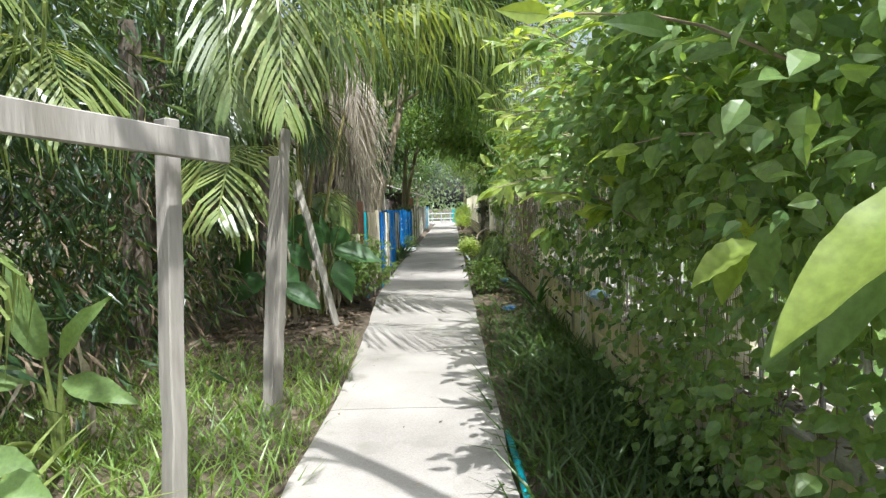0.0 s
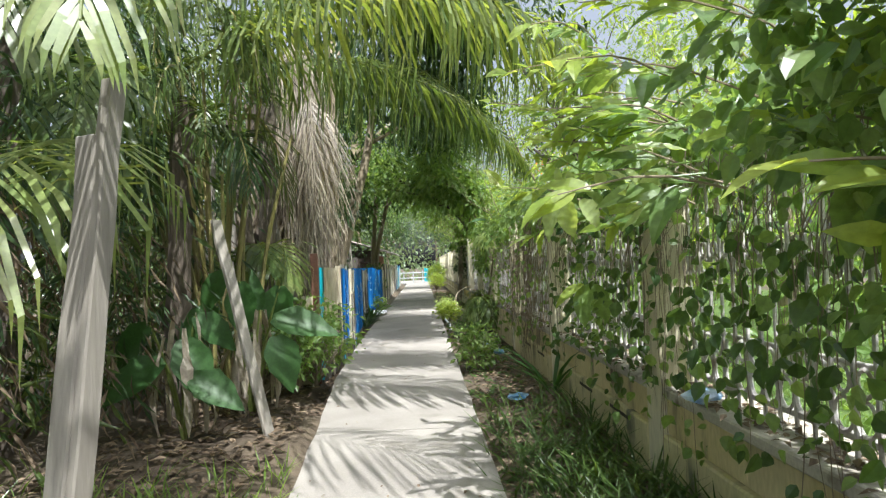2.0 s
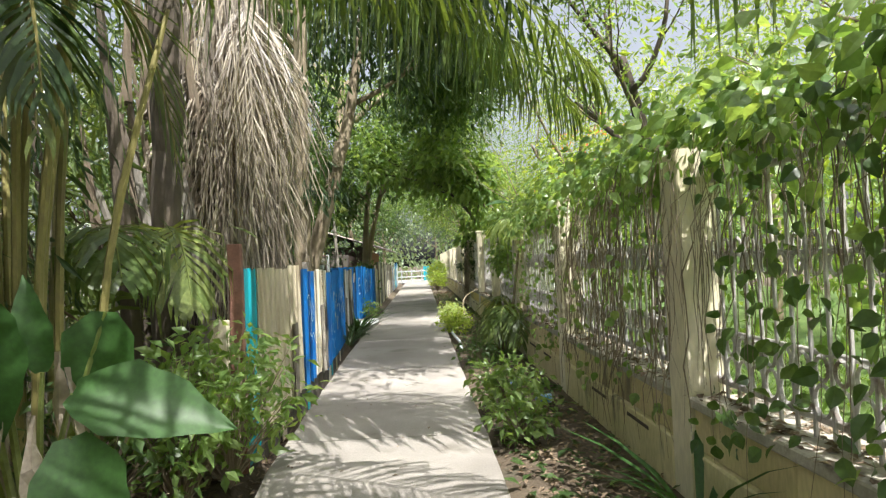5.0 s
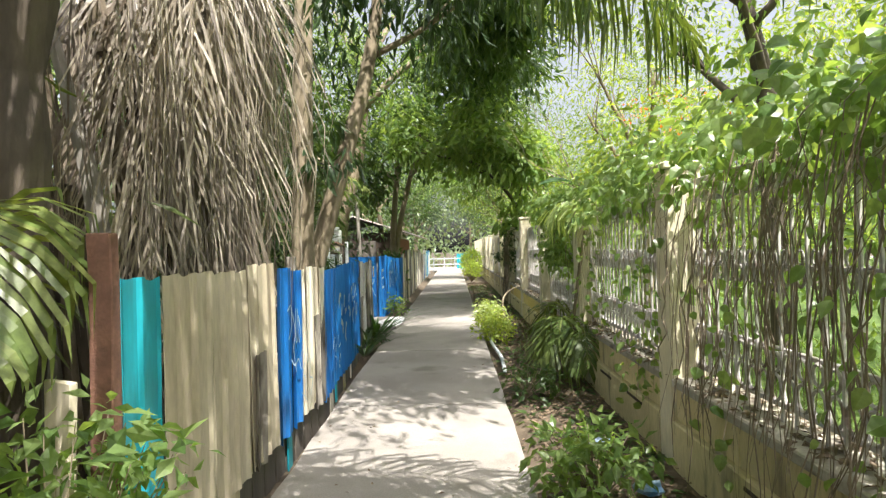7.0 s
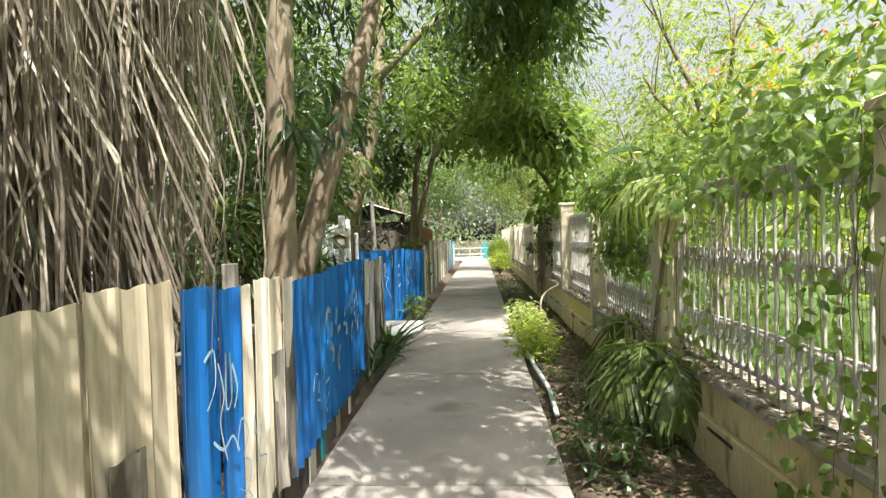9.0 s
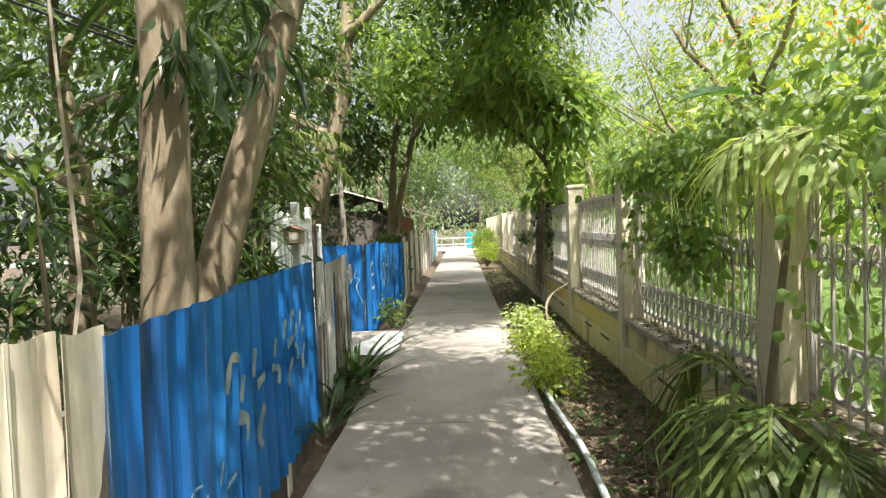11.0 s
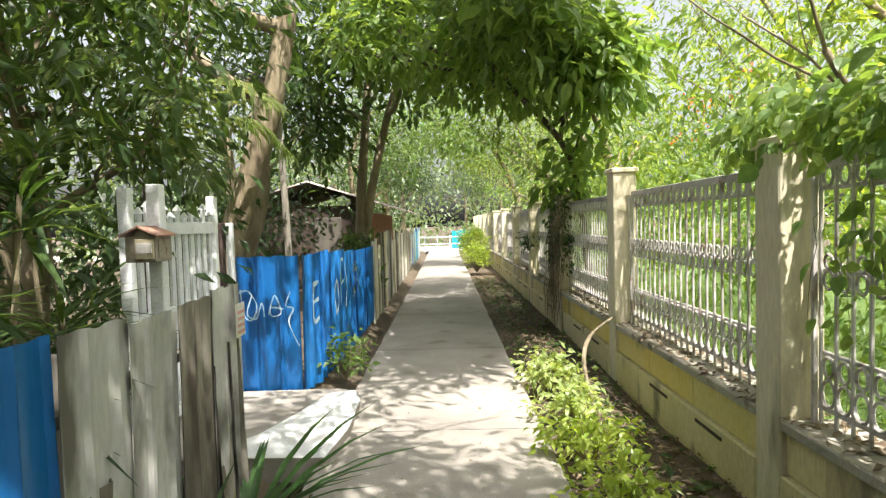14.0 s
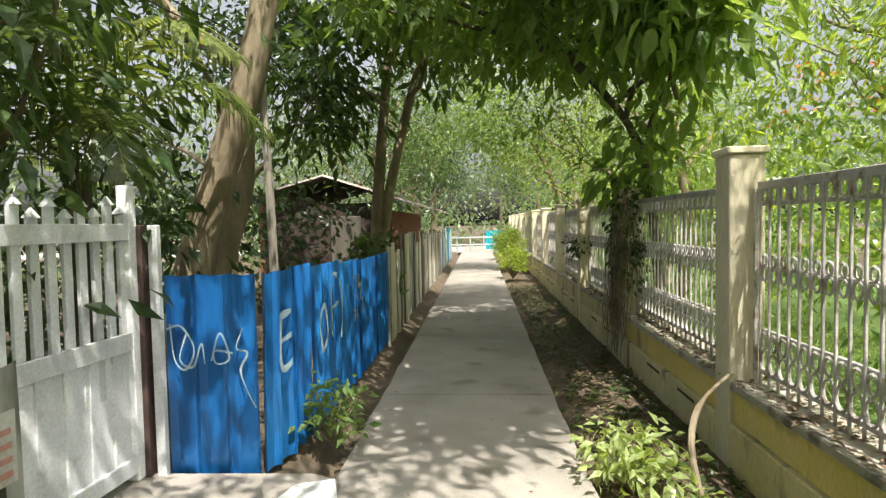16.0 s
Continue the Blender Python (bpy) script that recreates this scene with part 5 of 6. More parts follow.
large_leaf((1.34, 4.95, 1.5), (0.05, -0.2, -1), 0.25, 0.12, M_LEAFL)
large_leaf((1.36, 4.95, 1.5), (0.5, -0.3, -0.6), 0.3, 0.12, M_LEAFL)
large_leaf((1.38, 4.95, 1.52), (0.8, -0.1, 0.05), 0.26, 0.11, M_LEAFL)
large_leaf((1.25, 7.5, 1.12), (-0.25, -0.2, -0.8), 0.3, 0.14, M_LEAFL)
large_leaf((1.28, 7.5, 1.12), (0.2, -0.2, -0.7), 0.28, 0.13, M_LEAFL)
large_leaf((1.22, 7.5, 1.12), (-0.8, -0.1, -0.4), 0.26, 0.09, M_LEAFY)
large_leaf((0.63, 5.61, 1.54), (-0.47, 0.06, -0.88), 0.18, 0.082, M_LEAFP)
large_leaf((0.65, 5.61, 1.53), (0.00, 0.00, -1.00), 0.15, 0.079, M_LEAFP)
large_leaf((0.69, 5.60, 1.52), (0.66, 0.00, -0.75), 0.13, 0.075, M_LEAFP)
large_leaf((0.73, 5.65, 1.56), (0.78, 0.00, -0.62), 0.14, 0.055, M_LEAFL)
large_leaf((0.65, 5.66, 1.55), (-0.85, 0.07, -0.52), 0.16, 0.062, M_LEAFP)
large_leaf((0.78, 6.03, 1.93), (-0.63, 0.07, -0.77), 0.15, 0.072, M_LEAFY)
large_leaf((0.83, 6.03, 1.89), (-0.70, 0.08, -0.70), 0.14, 0.070, M_LEAFY)
large_leaf((0.87, 5.98, 1.82), (-0.66, 0.09, -0.75), 0.11, 0.066, M_LEAFY)
large_leaf((1.02, 5.97, 1.94), (-0.67, 0.07, -0.74), 0.14, 0.060, M_LEAFY)
large_leaf((0.86, 5.98, 1.86), (0.75, 0.00, -0.66), 0.11, 0.050, M_LEAFY)
large_leaf((1.08, 5.97, 1.87), (-0.91, 0.07, -0.42), 0.15, 0.056, M_LEAFY)
large_leaf((0.83, 6.08, 2.04), (0.89, -0.09, -0.45), 0.12, 0.042, M_LEAFY)
large_leaf((0.88, 6.07, 1.99), (-0.97, 0.07, -0.22), 0.14, 0.036, M_LEAFP)
large_leaf((0.65, 6.19, 1.88), (-0.89, 0.11, -0.44), 0.10, 0.034, M_LEAFY)
large_leaf((0.71, 6.19, 1.92), (0.32, 0.00, -0.95), 0.03, 0.027, M_LEAFY)
large_leaf((0.69, 6.09, 1.79), (-0.37, 0.18, -0.91), 0.06, 0.036, M_LEAFY)
large_leaf((0.65, 6.15, 1.81), (0.00, 0.00, -1.00), 0.05, 0.026, M_LEAFY)
large_leaf((0.68, 6.10, 1.71), (0.24, 0.00, -0.97), 0.04, 0.025, M_LEAFY)
large_leaf((0.71, 6.10, 1.73), (0.71, 0.00, -0.71), 0.06, 0.023, M_LEAFY)
large_leaf((0.62, 6.20, 1.82), (-0.24, 0.00, -0.97), 0.04, 0.022, M_LEAFY)
large_leaf((0.82, 5.64, 1.63), (0.92, 0.00, -0.38), 0.14, 0.047, M_LEAFP)
large_leaf((0.87, 5.59, 1.63), (0.71, 0.00, -0.71), 0.10, 0.045, M_LEAFP)
large_leaf((0.97, 5.53, 1.61), (-0.45, 0.07, -0.89), 0.14, 0.079, M_LEAFP)
large_leaf((1.15, 5.67, 1.71), (-0.98, 0.03, 0.20), 0.31, 0.057, M_LEAFP)
large_leaf((1.04, 5.58, 1.52), (-0.92, 0.10, -0.39), 0.22, 0.048, M_LEAFP)
large_leaf((1.21, 5.76, 1.82), (-0.99, 0.08, 0.08), 0.14, 0.052, M_LEAFL)
large_leaf((0.79, 5.69, 1.64), (0.45, 0.00, -0.89), 0.07, 0.045, M_LEAFP)
large_leaf((0.76, 5.70, 1.64), (-0.64, 0.00, -0.77), 0.08, 0.029, M_LEAFY)
large_leaf((0.68, 5.70, 1.65), (0.24, 0.00, -0.97), 0.09, 0.032, M_LEAFP)
large_leaf((0.66, 5.80, 1.68), (0.12, 0.00, -0.99), 0.09, 0.030, M_LEAFP)
large_leaf((0.68, 5.70, 1.60), (-0.85, 0.17, -0.51), 0.06, 0.018, M_LEAFY)
large_leaf((1.01, 5.58, 1.66), (-0.91, 0.10, -0.40), 0.10, 0.045, M_LEAFY)
large_leaf((0.94, 5.59, 1.61), (0.86, -0.12, -0.49), 0.09, 0.045, M_LEAFP)
large_leaf((0.74, 6.10, 1.54), (-0.89, 0.09, -0.45), 0.12, 0.038, M_LEAFY)
large_leaf((0.77, 6.30, 1.50), (-0.41, 0.86, -0.29), 0.26, 0.047, M_LEAFP)
large_leaf((0.68, 6.51, 1.43), (-0.63, 0.77, -0.10), 0.22, 0.034, M_LEAFP)
large_leaf((0.72, 6.41, 1.43), (-0.37, 0.09, -0.92), 0.11, 0.037, M_LEAFY)
large_leaf((0.69, 6.51, 1.43), (-0.89, 0.11, -0.44), 0.10, 0.031, M_LEAFY)
for stalk in ([(1.21, 5.67, 1.67), (0.92, 5.69, 1.64), (0.79, 5.69, 1.64), (0.74, 5.75, 1.66), (0.71, 5.99, 1.76), (0.67, 6.10, 1.78), (0.62, 6.20, 1.82)],
              [(1.20, 5.62, 1.61), (0.89, 5.64, 1.59), (0.70, 5.60, 1.55), (0.64, 5.61, 1.54)],
              [(1.34, 5.95, 1.91), (1.10, 5.97, 1.87), (0.93, 5.98, 1.84), (0.78, 6.03, 1.91), (0.71, 6.19, 1.91)],
              [(1.12, 5.98, 1.50), (0.91, 6.09, 1.51), (0.76, 6.15, 1.54), (0.77, 6.30, 1.49), (0.67, 6.51, 1.43)]):
    part("stalk", tube([tuple(q) for q in bend(stalk, 14)], [0.004] * 10 + [0.003] * 4, 5), M_LEAFL, over)

# ---- trees ----
# the last two clouds are added out of view, as shade for the path
tree("mango_tree", [([(-1.78, 15.3, -0.1), (-1.72, 15.35, 1.2), (-1.70, 15.4, 2.8), (-1.62, 15.5, 6.0)], [0.17, 0.135, 0.12, 0.09]), ([(-1.98, 15.8, -0.1), (-1.75, 15.9, 1.1), (-1.38, 16.1, 2.5), (-1.02, 16.4, 4.0), (-0.75, 16.7, 6.0)], [0.17, 0.125, 0.11, 0.09, 0.06])],
     [((-1.65, 15.5, 4.6), (-0.6, -0.6, 0.7)), ((-1.62, 15.5, 5.5), (0.3, 0.5, 0.8)), ((-0.95, 16.5, 4.1), (0.6, 0.5, 0.5)), ((-0.8, 16.6, 5.4), (0.2, -0.5, 0.8)), ((-1.65, 15.45, 5.2), (-0.8, 0.5, 0.5)), ((-0.8, 16.7, 5.7), (0.8, 0.2, 0.5))],
     21, 0.23, M_BARK, M_LEAFD, "twin-trunked tree with pale brown bark and drooping leaves", per=10, radius=0.4, aspect=0.27, hang_down=1.2, keep=lambda t: t[2] > 3.6, clouds=((-1.0, 16.5, 5.6, 3.2, 3.4, 1.5, 420), (0.9, 14.6, 5.6, 2.2, 2.6, 1.2, 200), (0.9, 12.9, 6.3, 1.3, 3.0, 0.8, 560), (0.8, 15.0, 6.3, 1.3, 1.3, 0.7, 280)))
tuft = empty("leaf_tuft", (-1.7, 15.4, 2.3), "tuft of long drooping dark leaves on the trunk", "leaves")
part("leaves", scatter_leaves([(-1.66, 15.35, 2.55), (-1.6, 15.3, 2.45), (-1.45, 16.0, 3.0), (-1.3, 15.9, 2.6)], 0.22, 22, 0.26, 0.2, 1.4, 0.4, True), M_LEAFD, tuft)
# clouds three and four are leaf masses added overhead to shade the path
tree("slender_tree", [([(-1.92, 26.6, -0.1), (-1.86, 26.7, 1.6), (-1.72, 26.8, 3.4), (-1.5, 26.9, 5.8)], [0.15, 0.1, 0.085, 0.06]), ([(-1.82, 26.75, -0.1), (-1.72, 26.75, 1.7), (-1.3, 26.85, 3.6), (-0.75, 26.9, 5.3)], [0.13, 0.09, 0.075, 0.05])],
     [((-1.55, 26.9, 5.2), (-0.3, -0.5, 0.8)), ((-0.9, 26.9, 4.9), (0.9, -0.4, 0.4)), ((-1.3, 26.85, 3.7), (0.7, -0.5, 0.3)), ((-1.7, 26.8, 3.6), (-0.8, -0.2, 0.5)), ((-1.0, 26.9, 4.6), (0.5, 0.7, 0.5)), ((-1.5, 26.9, 5.5), (0.7, 0.3, 0.7))],
     33, 0.25, M_BARK, M_LEAF, "slender tree with two brown trunks behind the fence", per=10, radius=0.4, aspect=0.36, keep=lambda t: t[2] > 2.8, clouds=((-1.2, 26.8, 5.4, 2.4, 2.4, 1.6, 260), (-2.6, 26.0, 3.6, 0.9, 1.2, 1.0, 70), (0.9, 21.9, 5.9, 1.4, 3.2, 0.9, 420), (0.8, 19.6, 5.9, 1.3, 1.2, 0.7, 260), (0.9, 27.5, 6.6, 2.6, 2.4, 1.8, 320)))
tree("old_tree", [([(-3.2, 22.7, -0.1), (-2.95, 22.7, 1.4), (-2.45, 22.75, 2.9), (-2.15, 22.8, 4.3), (-1.95, 22.9, 6.5)], [0.23, 0.17, 0.15, 0.13, 0.09]), ([(-3.1, 22.9, 0.6), (-2.75, 23.3, 2.0), (-2.75, 23.6, 3.5)], [0.17, 0.13, 0.09])],
     [((-2.2, 22.8, 4.1), (-1.0, -0.5, 0.25)), ((-2.1, 22.8, 4.9), (0.8, -0.4, 0.6)), ((-2.0, 22.9, 5.8), (-0.3, 0.7, 0.7)), ((-2.75, 23.6, 3.4), (-0.8, 0.3, 0.6)), ((-2.0, 22.9, 6.2), (0.5, 0.6, 0.7))],
     44, 0.12, M_BARK, M_LEAFL, "old tree with rough split bark leaning over the fence", per=12, radius=0.55, aspect=0.35, limb_len=2.2, limb_r=0.11, keep=lambda t: t[2] > 3.6, clouds=((-2.6, 22.0, 5.6, 3.4, 3.4, 1.6, 380),))
tree("arching_tree", [([(2.05, 24.3, -0.1), (1.95, 24.3, 1.6), (1.7, 24.2, 2.6), (0.9, 24.1, 3.5), (-0.2, 24.0, 4.1)], [0.07, 0.06, 0.05, 0.04, 0.02])],
     [((1.6, 24.2, 2.8), (-0.3, -0.8, 0.5)), ((1.2, 24.1, 3.2), (-0.5, -0.7, 0.35)), ((0.6, 24.1, 3.6), (-0.3, -0.9, 0.3)), ((0.2, 24.1, 3.8), (-0.8, -0.4, 0.2)), ((1.0, 24.1, 3.4), (0.2, 0.9, 0.5)), ((1.5, 24.2, 3.0), (0.8, -0.5, 0.6)), ((0.0, 24.0, 4.0), (-0.8, 0.4, 0.5)), ((0.8, 24.1, 3.6), (-0.2, 0.1, 1.0)), ((1.8, 24.2, 2.6), (0.1, -0.9, 0.1))],
     55, 0.24, M_BARKD, M_LEAFL, "tree with glossy leaves arching over the footpath", per=7, radius=0.36, aspect=0.4, limb_len=1.15, limb_r=0.035, keep=lambda t: t[2] > 2.55 and not (t[0] < 1.2 and t[2] < 2.75), flat=0.75, clouds=((0.7, 24.2, 4.0, 1.9, 1.8, 0.8, 150), (1.6, 23.2, 3.4, 0.8, 1.3, 0.6, 60), (-0.6, 25.5, 4.6, 1.5, 1.6, 0.8, 60), (1.62, 24.0, 2.5, 0.35, 0.6, 0.55, 60)))
shoot = empty("leafy_branch", (2.0, 22.4, 3.0), "sunlit branch of large pale green leaves over the footpath", "branch")
part("limb", joined([tube([tuple(p) for p in bend([(2.0, 23.6, 2.9), (1.5, 22.8, 3.5), (0.8, 22.0, 4.0), (0.3, 21.5, 4.1)], 9)], [0.03, 0.028, 0.026, 0.023, 0.02, 0.017, 0.014, 0.01, 0.006], 6)]), M_BARK, shoot)
part("leaves", scatter_leaves(cloud((0.7, 22.0, 4.0), (0.75, 0.8, 0.35), 36, 12, -0.3) + cloud((1.6, 22.4, 3.6), (0.7, 0.9, 0.6), 40, 13, -0.3), 0.24, 9, 0.25, 0.4, 0.5, 0.7, True), M_LEAFL, shoot)
# added tree out of view; its branches throw leaf shadows on the path
tree("roadside_tree", [([(2.6, 0.4, -0.1), (2.5, 0.5, 2.0), (1.9, 1.0, 3.8), (0.8, 2.0, 4.9), (-0.4, 2.9, 5.2)], [0.13, 0.11, 0.09, 0.06, 0.03])],
     [((0.6, 2.1, 4.9), (-0.8, 0.2, 0.1)), ((0.1, 2.6, 5.1), (-0.3, 0.8, 0.0)), ((-0.2, 2.8, 5.1), (-0.8, -0.4, 0.1))],
     77, 0.2, M_BARK, M_LEAF, "unseen tree added to cast leaf shadows on the path start", per=4, radius=0.25, aspect=0.45, limb_len=0.8, limb_r=0.025, limb_depth=1, keep=lambda t: t[2] > 4.6)
tree("branching_tree", [([(3.4, 14.5, -0.1), (3.3, 14.5, 1.6), (3.2, 14.4, 2.9), (2.9, 14.3, 4.0)], [0.13, 0.1, 0.09, 0.06])],
     [((3.25, 14.4, 2.6), (-0.9, 0.1, 0.5)), ((3.2, 14.4, 2.9), (-0.6, -0.7, 0.5)), ((3.0, 14.3, 3.5), (0.7, -0.3, 0.7)), ((3.0, 14.3, 3.7), (-0.3, 0.8, 0.7)), ((2.9, 14.3, 3.9), (-0.6, 0.2, 0.8))],
     66, 0.075, M_BARKD, M_LEAFL, "open tree with crooked dark branches and small leaves", per=10, radius=0.38, aspect=0.5, limb_len=1.3, limb_r=0.05)
for k, (x, y, h) in enumerate(((3.6, 19.5, 4.0), (3.0, 26.5, 4.2), (4.2, 31, 5.0), (3.2, 36, 5.0), (5.2, 24.0, 5.2), (3.8, 42, 5.5), (6.5, 17, 5.2), (5.5, 12, 5.0))):
    tree("feathery_tree", [([(x, y, -0.1), (x + 0.1, y, h * 0.4), (x - 0.1, y, h * 0.75)], [0.12, 0.09, 0.06])],
         [((x, y, h * 0.4), (-0.8, -0.3, 0.5)), ((x, y, h * 0.55), (0.7, 0.5, 0.6)), ((x - 0.05, y, h * 0.65), (-0.5, 0.7, 0.6)), ((x - 0.1, y, h * 0.72), (0.1, -0.7, 0.8)), ((x - 0.1, y, h * 0.75), (-0.5, -0.2, 0.9))],
         700 + 10 * k, 0.085, M_BARK, (M_LEAFY, M_LEAFL, M_LEAFL)[k % 3], "light green feathery tree behind the iron fence", per=22, radius=0.55, aspect=0.3, limb_len=1.8, limb_r=0.05, flat=0.55, clouds=((x, y, h * 0.85, 1.9, 1.9, 1.3, 120),))
for k, (x, y, h) in enumerate(((-4.2, 18.2, 4.6), (-4.6, 27, 5.5), (-3.4, 35, 5.5), (-5.5, 22, 6.0), (-3.0, 42, 6.0), (-6.5, 15.5, 6.0), (-4.4, 21.0, 4.4), (-2.8, 50, 6.0), (1.5, 66, 6.5), (-6.0, 10, 6.0), (-5.5, 4, 5.5), (3.5, 55, 6.0))):
    tree("shade_tree", [([(x, y, -0.1), (x + 0.15, y, h * 0.4), (x, y, h * 0.7)], [0.16, 0.12, 0.07])],
         [((x, y, h * 0.35), (0.8, -0.3, 0.4)), ((x + 0.1, y, h * 0.45), (-0.8, 0.2, 0.5)), ((x, y, h * 0.6), (0.3, 0.8, 0.6)), ((x, y, h * 0.65), (0.2, -0.8, 0.6)), ((x, y, h * 0.7), (0.6, 0.1, 0.9))],
         900 + 10 * k, 0.17, M_BARK, (M_LEAF, M_LEAFD, M_LEAF)[k % 3], "leafy shade tree behind the metal fence", per=12, radius=0.6, aspect=0.4, limb_len=1.9, limb_r=0.06, clouds=((x, y, h * 0.85, 2.2, 2.2, 1.5, 110),))

tree("feathery_tree", [([(2.7, 37, -0.1), (2.5, 37, 2.4), (1.7, 37, 4.2), (0.6, 37, 5.4)], [0.14, 0.11, 0.08, 0.04])],
     [((2.2, 37, 3.2), (-0.8, -0.4, 0.4)), ((1.4, 37, 4.5), (-0.8, -0.5, 0.2)), ((0.8, 37, 5.2), (-0.9, 0.3, 0.1)), ((1.8, 37, 4.0), (0.3, -0.8, 0.5))],
     850, 0.2, M_BARK, M_LEAFL, "bright lime green tree spreading over the far footpath", per=16, radius=0.6, aspect=0.34, limb_len=1.8, limb_r=0.05, flat=0.6, clouds=((0.4, 36.5, 4.9, 2.6, 2.6, 1.4, 150), (-2.4, 39, 4.8, 1.8, 2.4, 1.6, 80)))

# ---- shrubs, grass and litter along the path ----
def shrub(at, h, spread, leaf, material, label, n=40, per=9, aspect=0.45, seed=0):
    rgs = random.Random(seed)
    e = empty("shrub", at, label, "shrub")
    st, tips = [], []
    for k in range(n):
        a, r = rgs.uniform(0, 6.28), spread * rgs.random() ** 0.6
        q = Vector((at[0] + r * math.cos(a), at[1] + r * math.sin(a), at[2] + h * rgs.uniform(0.35, 1.0) * (1 - 0.3 * r / spread)))
        st.append(tube([tuple(at), tuple((Vector(at) + q) / 2 + Vector((0, 0, 0.05 * h))), tuple(q)], [0.006, 0.004, 0.002], 4))
        tips.append(tuple(q))
    part("stem_tangle", joined(st), M_BARK, e, kind="stuff")
    part("leaves", scatter_leaves(tips, 0.09, per, leaf, aspect, 0.2, 0.6), material, e)
    return e


SHRUBS = [((-1.34, 9.85, -0.05), 1.05, 0.38, 0.085, M_LEAFL, "bright green shrub beside the palms", 90), ((-1.2, 10.25, -0.05), 1.12, 0.48, 0.085, M_LEAFL, "leafy green shrub in front of the metal fence", 110), ((-1.7, 9.6, -0.05), 1.0, 0.5, 0.075, M_LEAF, "leafy green shrub below the palms", 70), ((0.80, 11.8, -0.05), 0.5, 0.3, 0.09, M_LEAFL, "low green shrub on the verge", 45), ((0.75, 10.9, -0.05), 0.42, 0.26, 0.08, M_LEAFL, "low green shrub on the verge", 35), ((0.72, 14.2, -0.05), 0.35, 0.25, 0.07, M_LEAF, "low green weeds beside the path", 30),
          ((0.68, 17.6, -0.05), 0.3, 0.3, 0.07, M_LEAFY, "yellow-green weeds beside the path", 40), ((0.72, 18.3, -0.05), 0.3, 0.3, 0.07, M_LEAFY, "yellow-green weeds beside the path", 45), ((0.72, 19.0, -0.05), 0.33, 0.32, 0.07, M_LEAFY, "yellow-green weeds beside the path", 50), ((0.75, 19.7, -0.05), 0.38, 0.3, 0.075, M_LEAFP, "pale green weeds beside the path", 45), ((0.74, 20.6, -0.05), 0.45, 0.3, 0.08, M_LEAFP, "pale green bush beside the path", 45),
          ((-1.28, 21.3, -0.05), 0.55, 0.2, 0.08, M_LEAFL, "small green shrub at the foot of the blue fence", 26), ((-1.28, 17.6, -0.1), 0.35, 0.2, 0.08, M_LEAFD, "dark weeds at the foot of the fence", 20), ((-1.9, 26.2, 0), 1.7, 0.5, 0.15, M_LEAF, "leafy bush at the foot of the slender tree", 60), ((0.75, 33.5, 0), 1.0, 0.4, 0.09, M_LEAFY, "rounded yellow-green bush beside the path", 110), ((0.85, 36.5, 0), 1.5, 0.5, 0.1, M_LEAFY, "rounded yellow-green bush beside the path", 130), ((0.95, 42, 0), 1.6, 0.6, 0.12, M_LEAFL, "rounded green bush beside the path", 120)]
for k, (at, h, s, lf, m, lab, n) in enumerate(SHRUBS):
    shrub(at, h, s, lf, m, lab, n, 9, 0.22 if lf > 0.16 else 0.5, k)


def blades(name, at, n, ln, w, material, label, category, lean=0.6, seed=0, droop=0.5):
    rgb = np.random.default_rng(seed)
    a = rgb.uniform(0, 6.28, n)
    D = np.stack([np.cos(a) * lean, np.sin(a) * lean, rgb.uniform(0.7, 1.2, n)], 1)
    P = np.array(at) + np.stack([np.cos(a), np.sin(a), np.zeros(n)], 1) * 0.03
    L = ln * rgb.uniform(0.6, 1.2, n)
    N = np.stack([-np.cos(a), -np.sin(a), np.full(n, 0.6)], 1)
    e = empty(name, at, label, category)
    for i in range(n):
        part("blade", leaf_arrays(P[i:i + 1], D[i:i + 1], N[i:i + 1], L[i:i + 1], np.full(1, w), True, droop), material, e, smooth=True)
    return e


blades("strap_leaf_plant", (-1.26, 18.15, -0.05), 34, 0.85, 0.045, M_BROAD, "clump of long strap leaves at the foot of the sheets", "plant", 0.7, 1)
blades("strap_leaf_plant", (-1.24, 17.3, -0.05), 26, 0.75, 0.035, M_LEAFD, "clump of long strap leaves at the foot of the sheets", "plant", 0.7, 2)
blades("strap_leaf_plant", (-1.22, 16.6, -0.05), 20, 0.6, 0.03, M_LEAFD, "clump of long strap leaves at the foot of the sheets", "plant", 0.7, 3)
blades("strap_leaf_plant", (1.35, 9.3, -0.05), 14, 0.7, 0.05, M_BROAD, "strap leaved plant at the foot of the wall", "plant", 0.5, 4)
blades("strap_leaf_plant", (-1.7, 3.4, -0.03), 30, 0.7, 0.04, M_FRONDL, "clump of pale arching grass leaves beside the post", "plant", 0.8, 5)
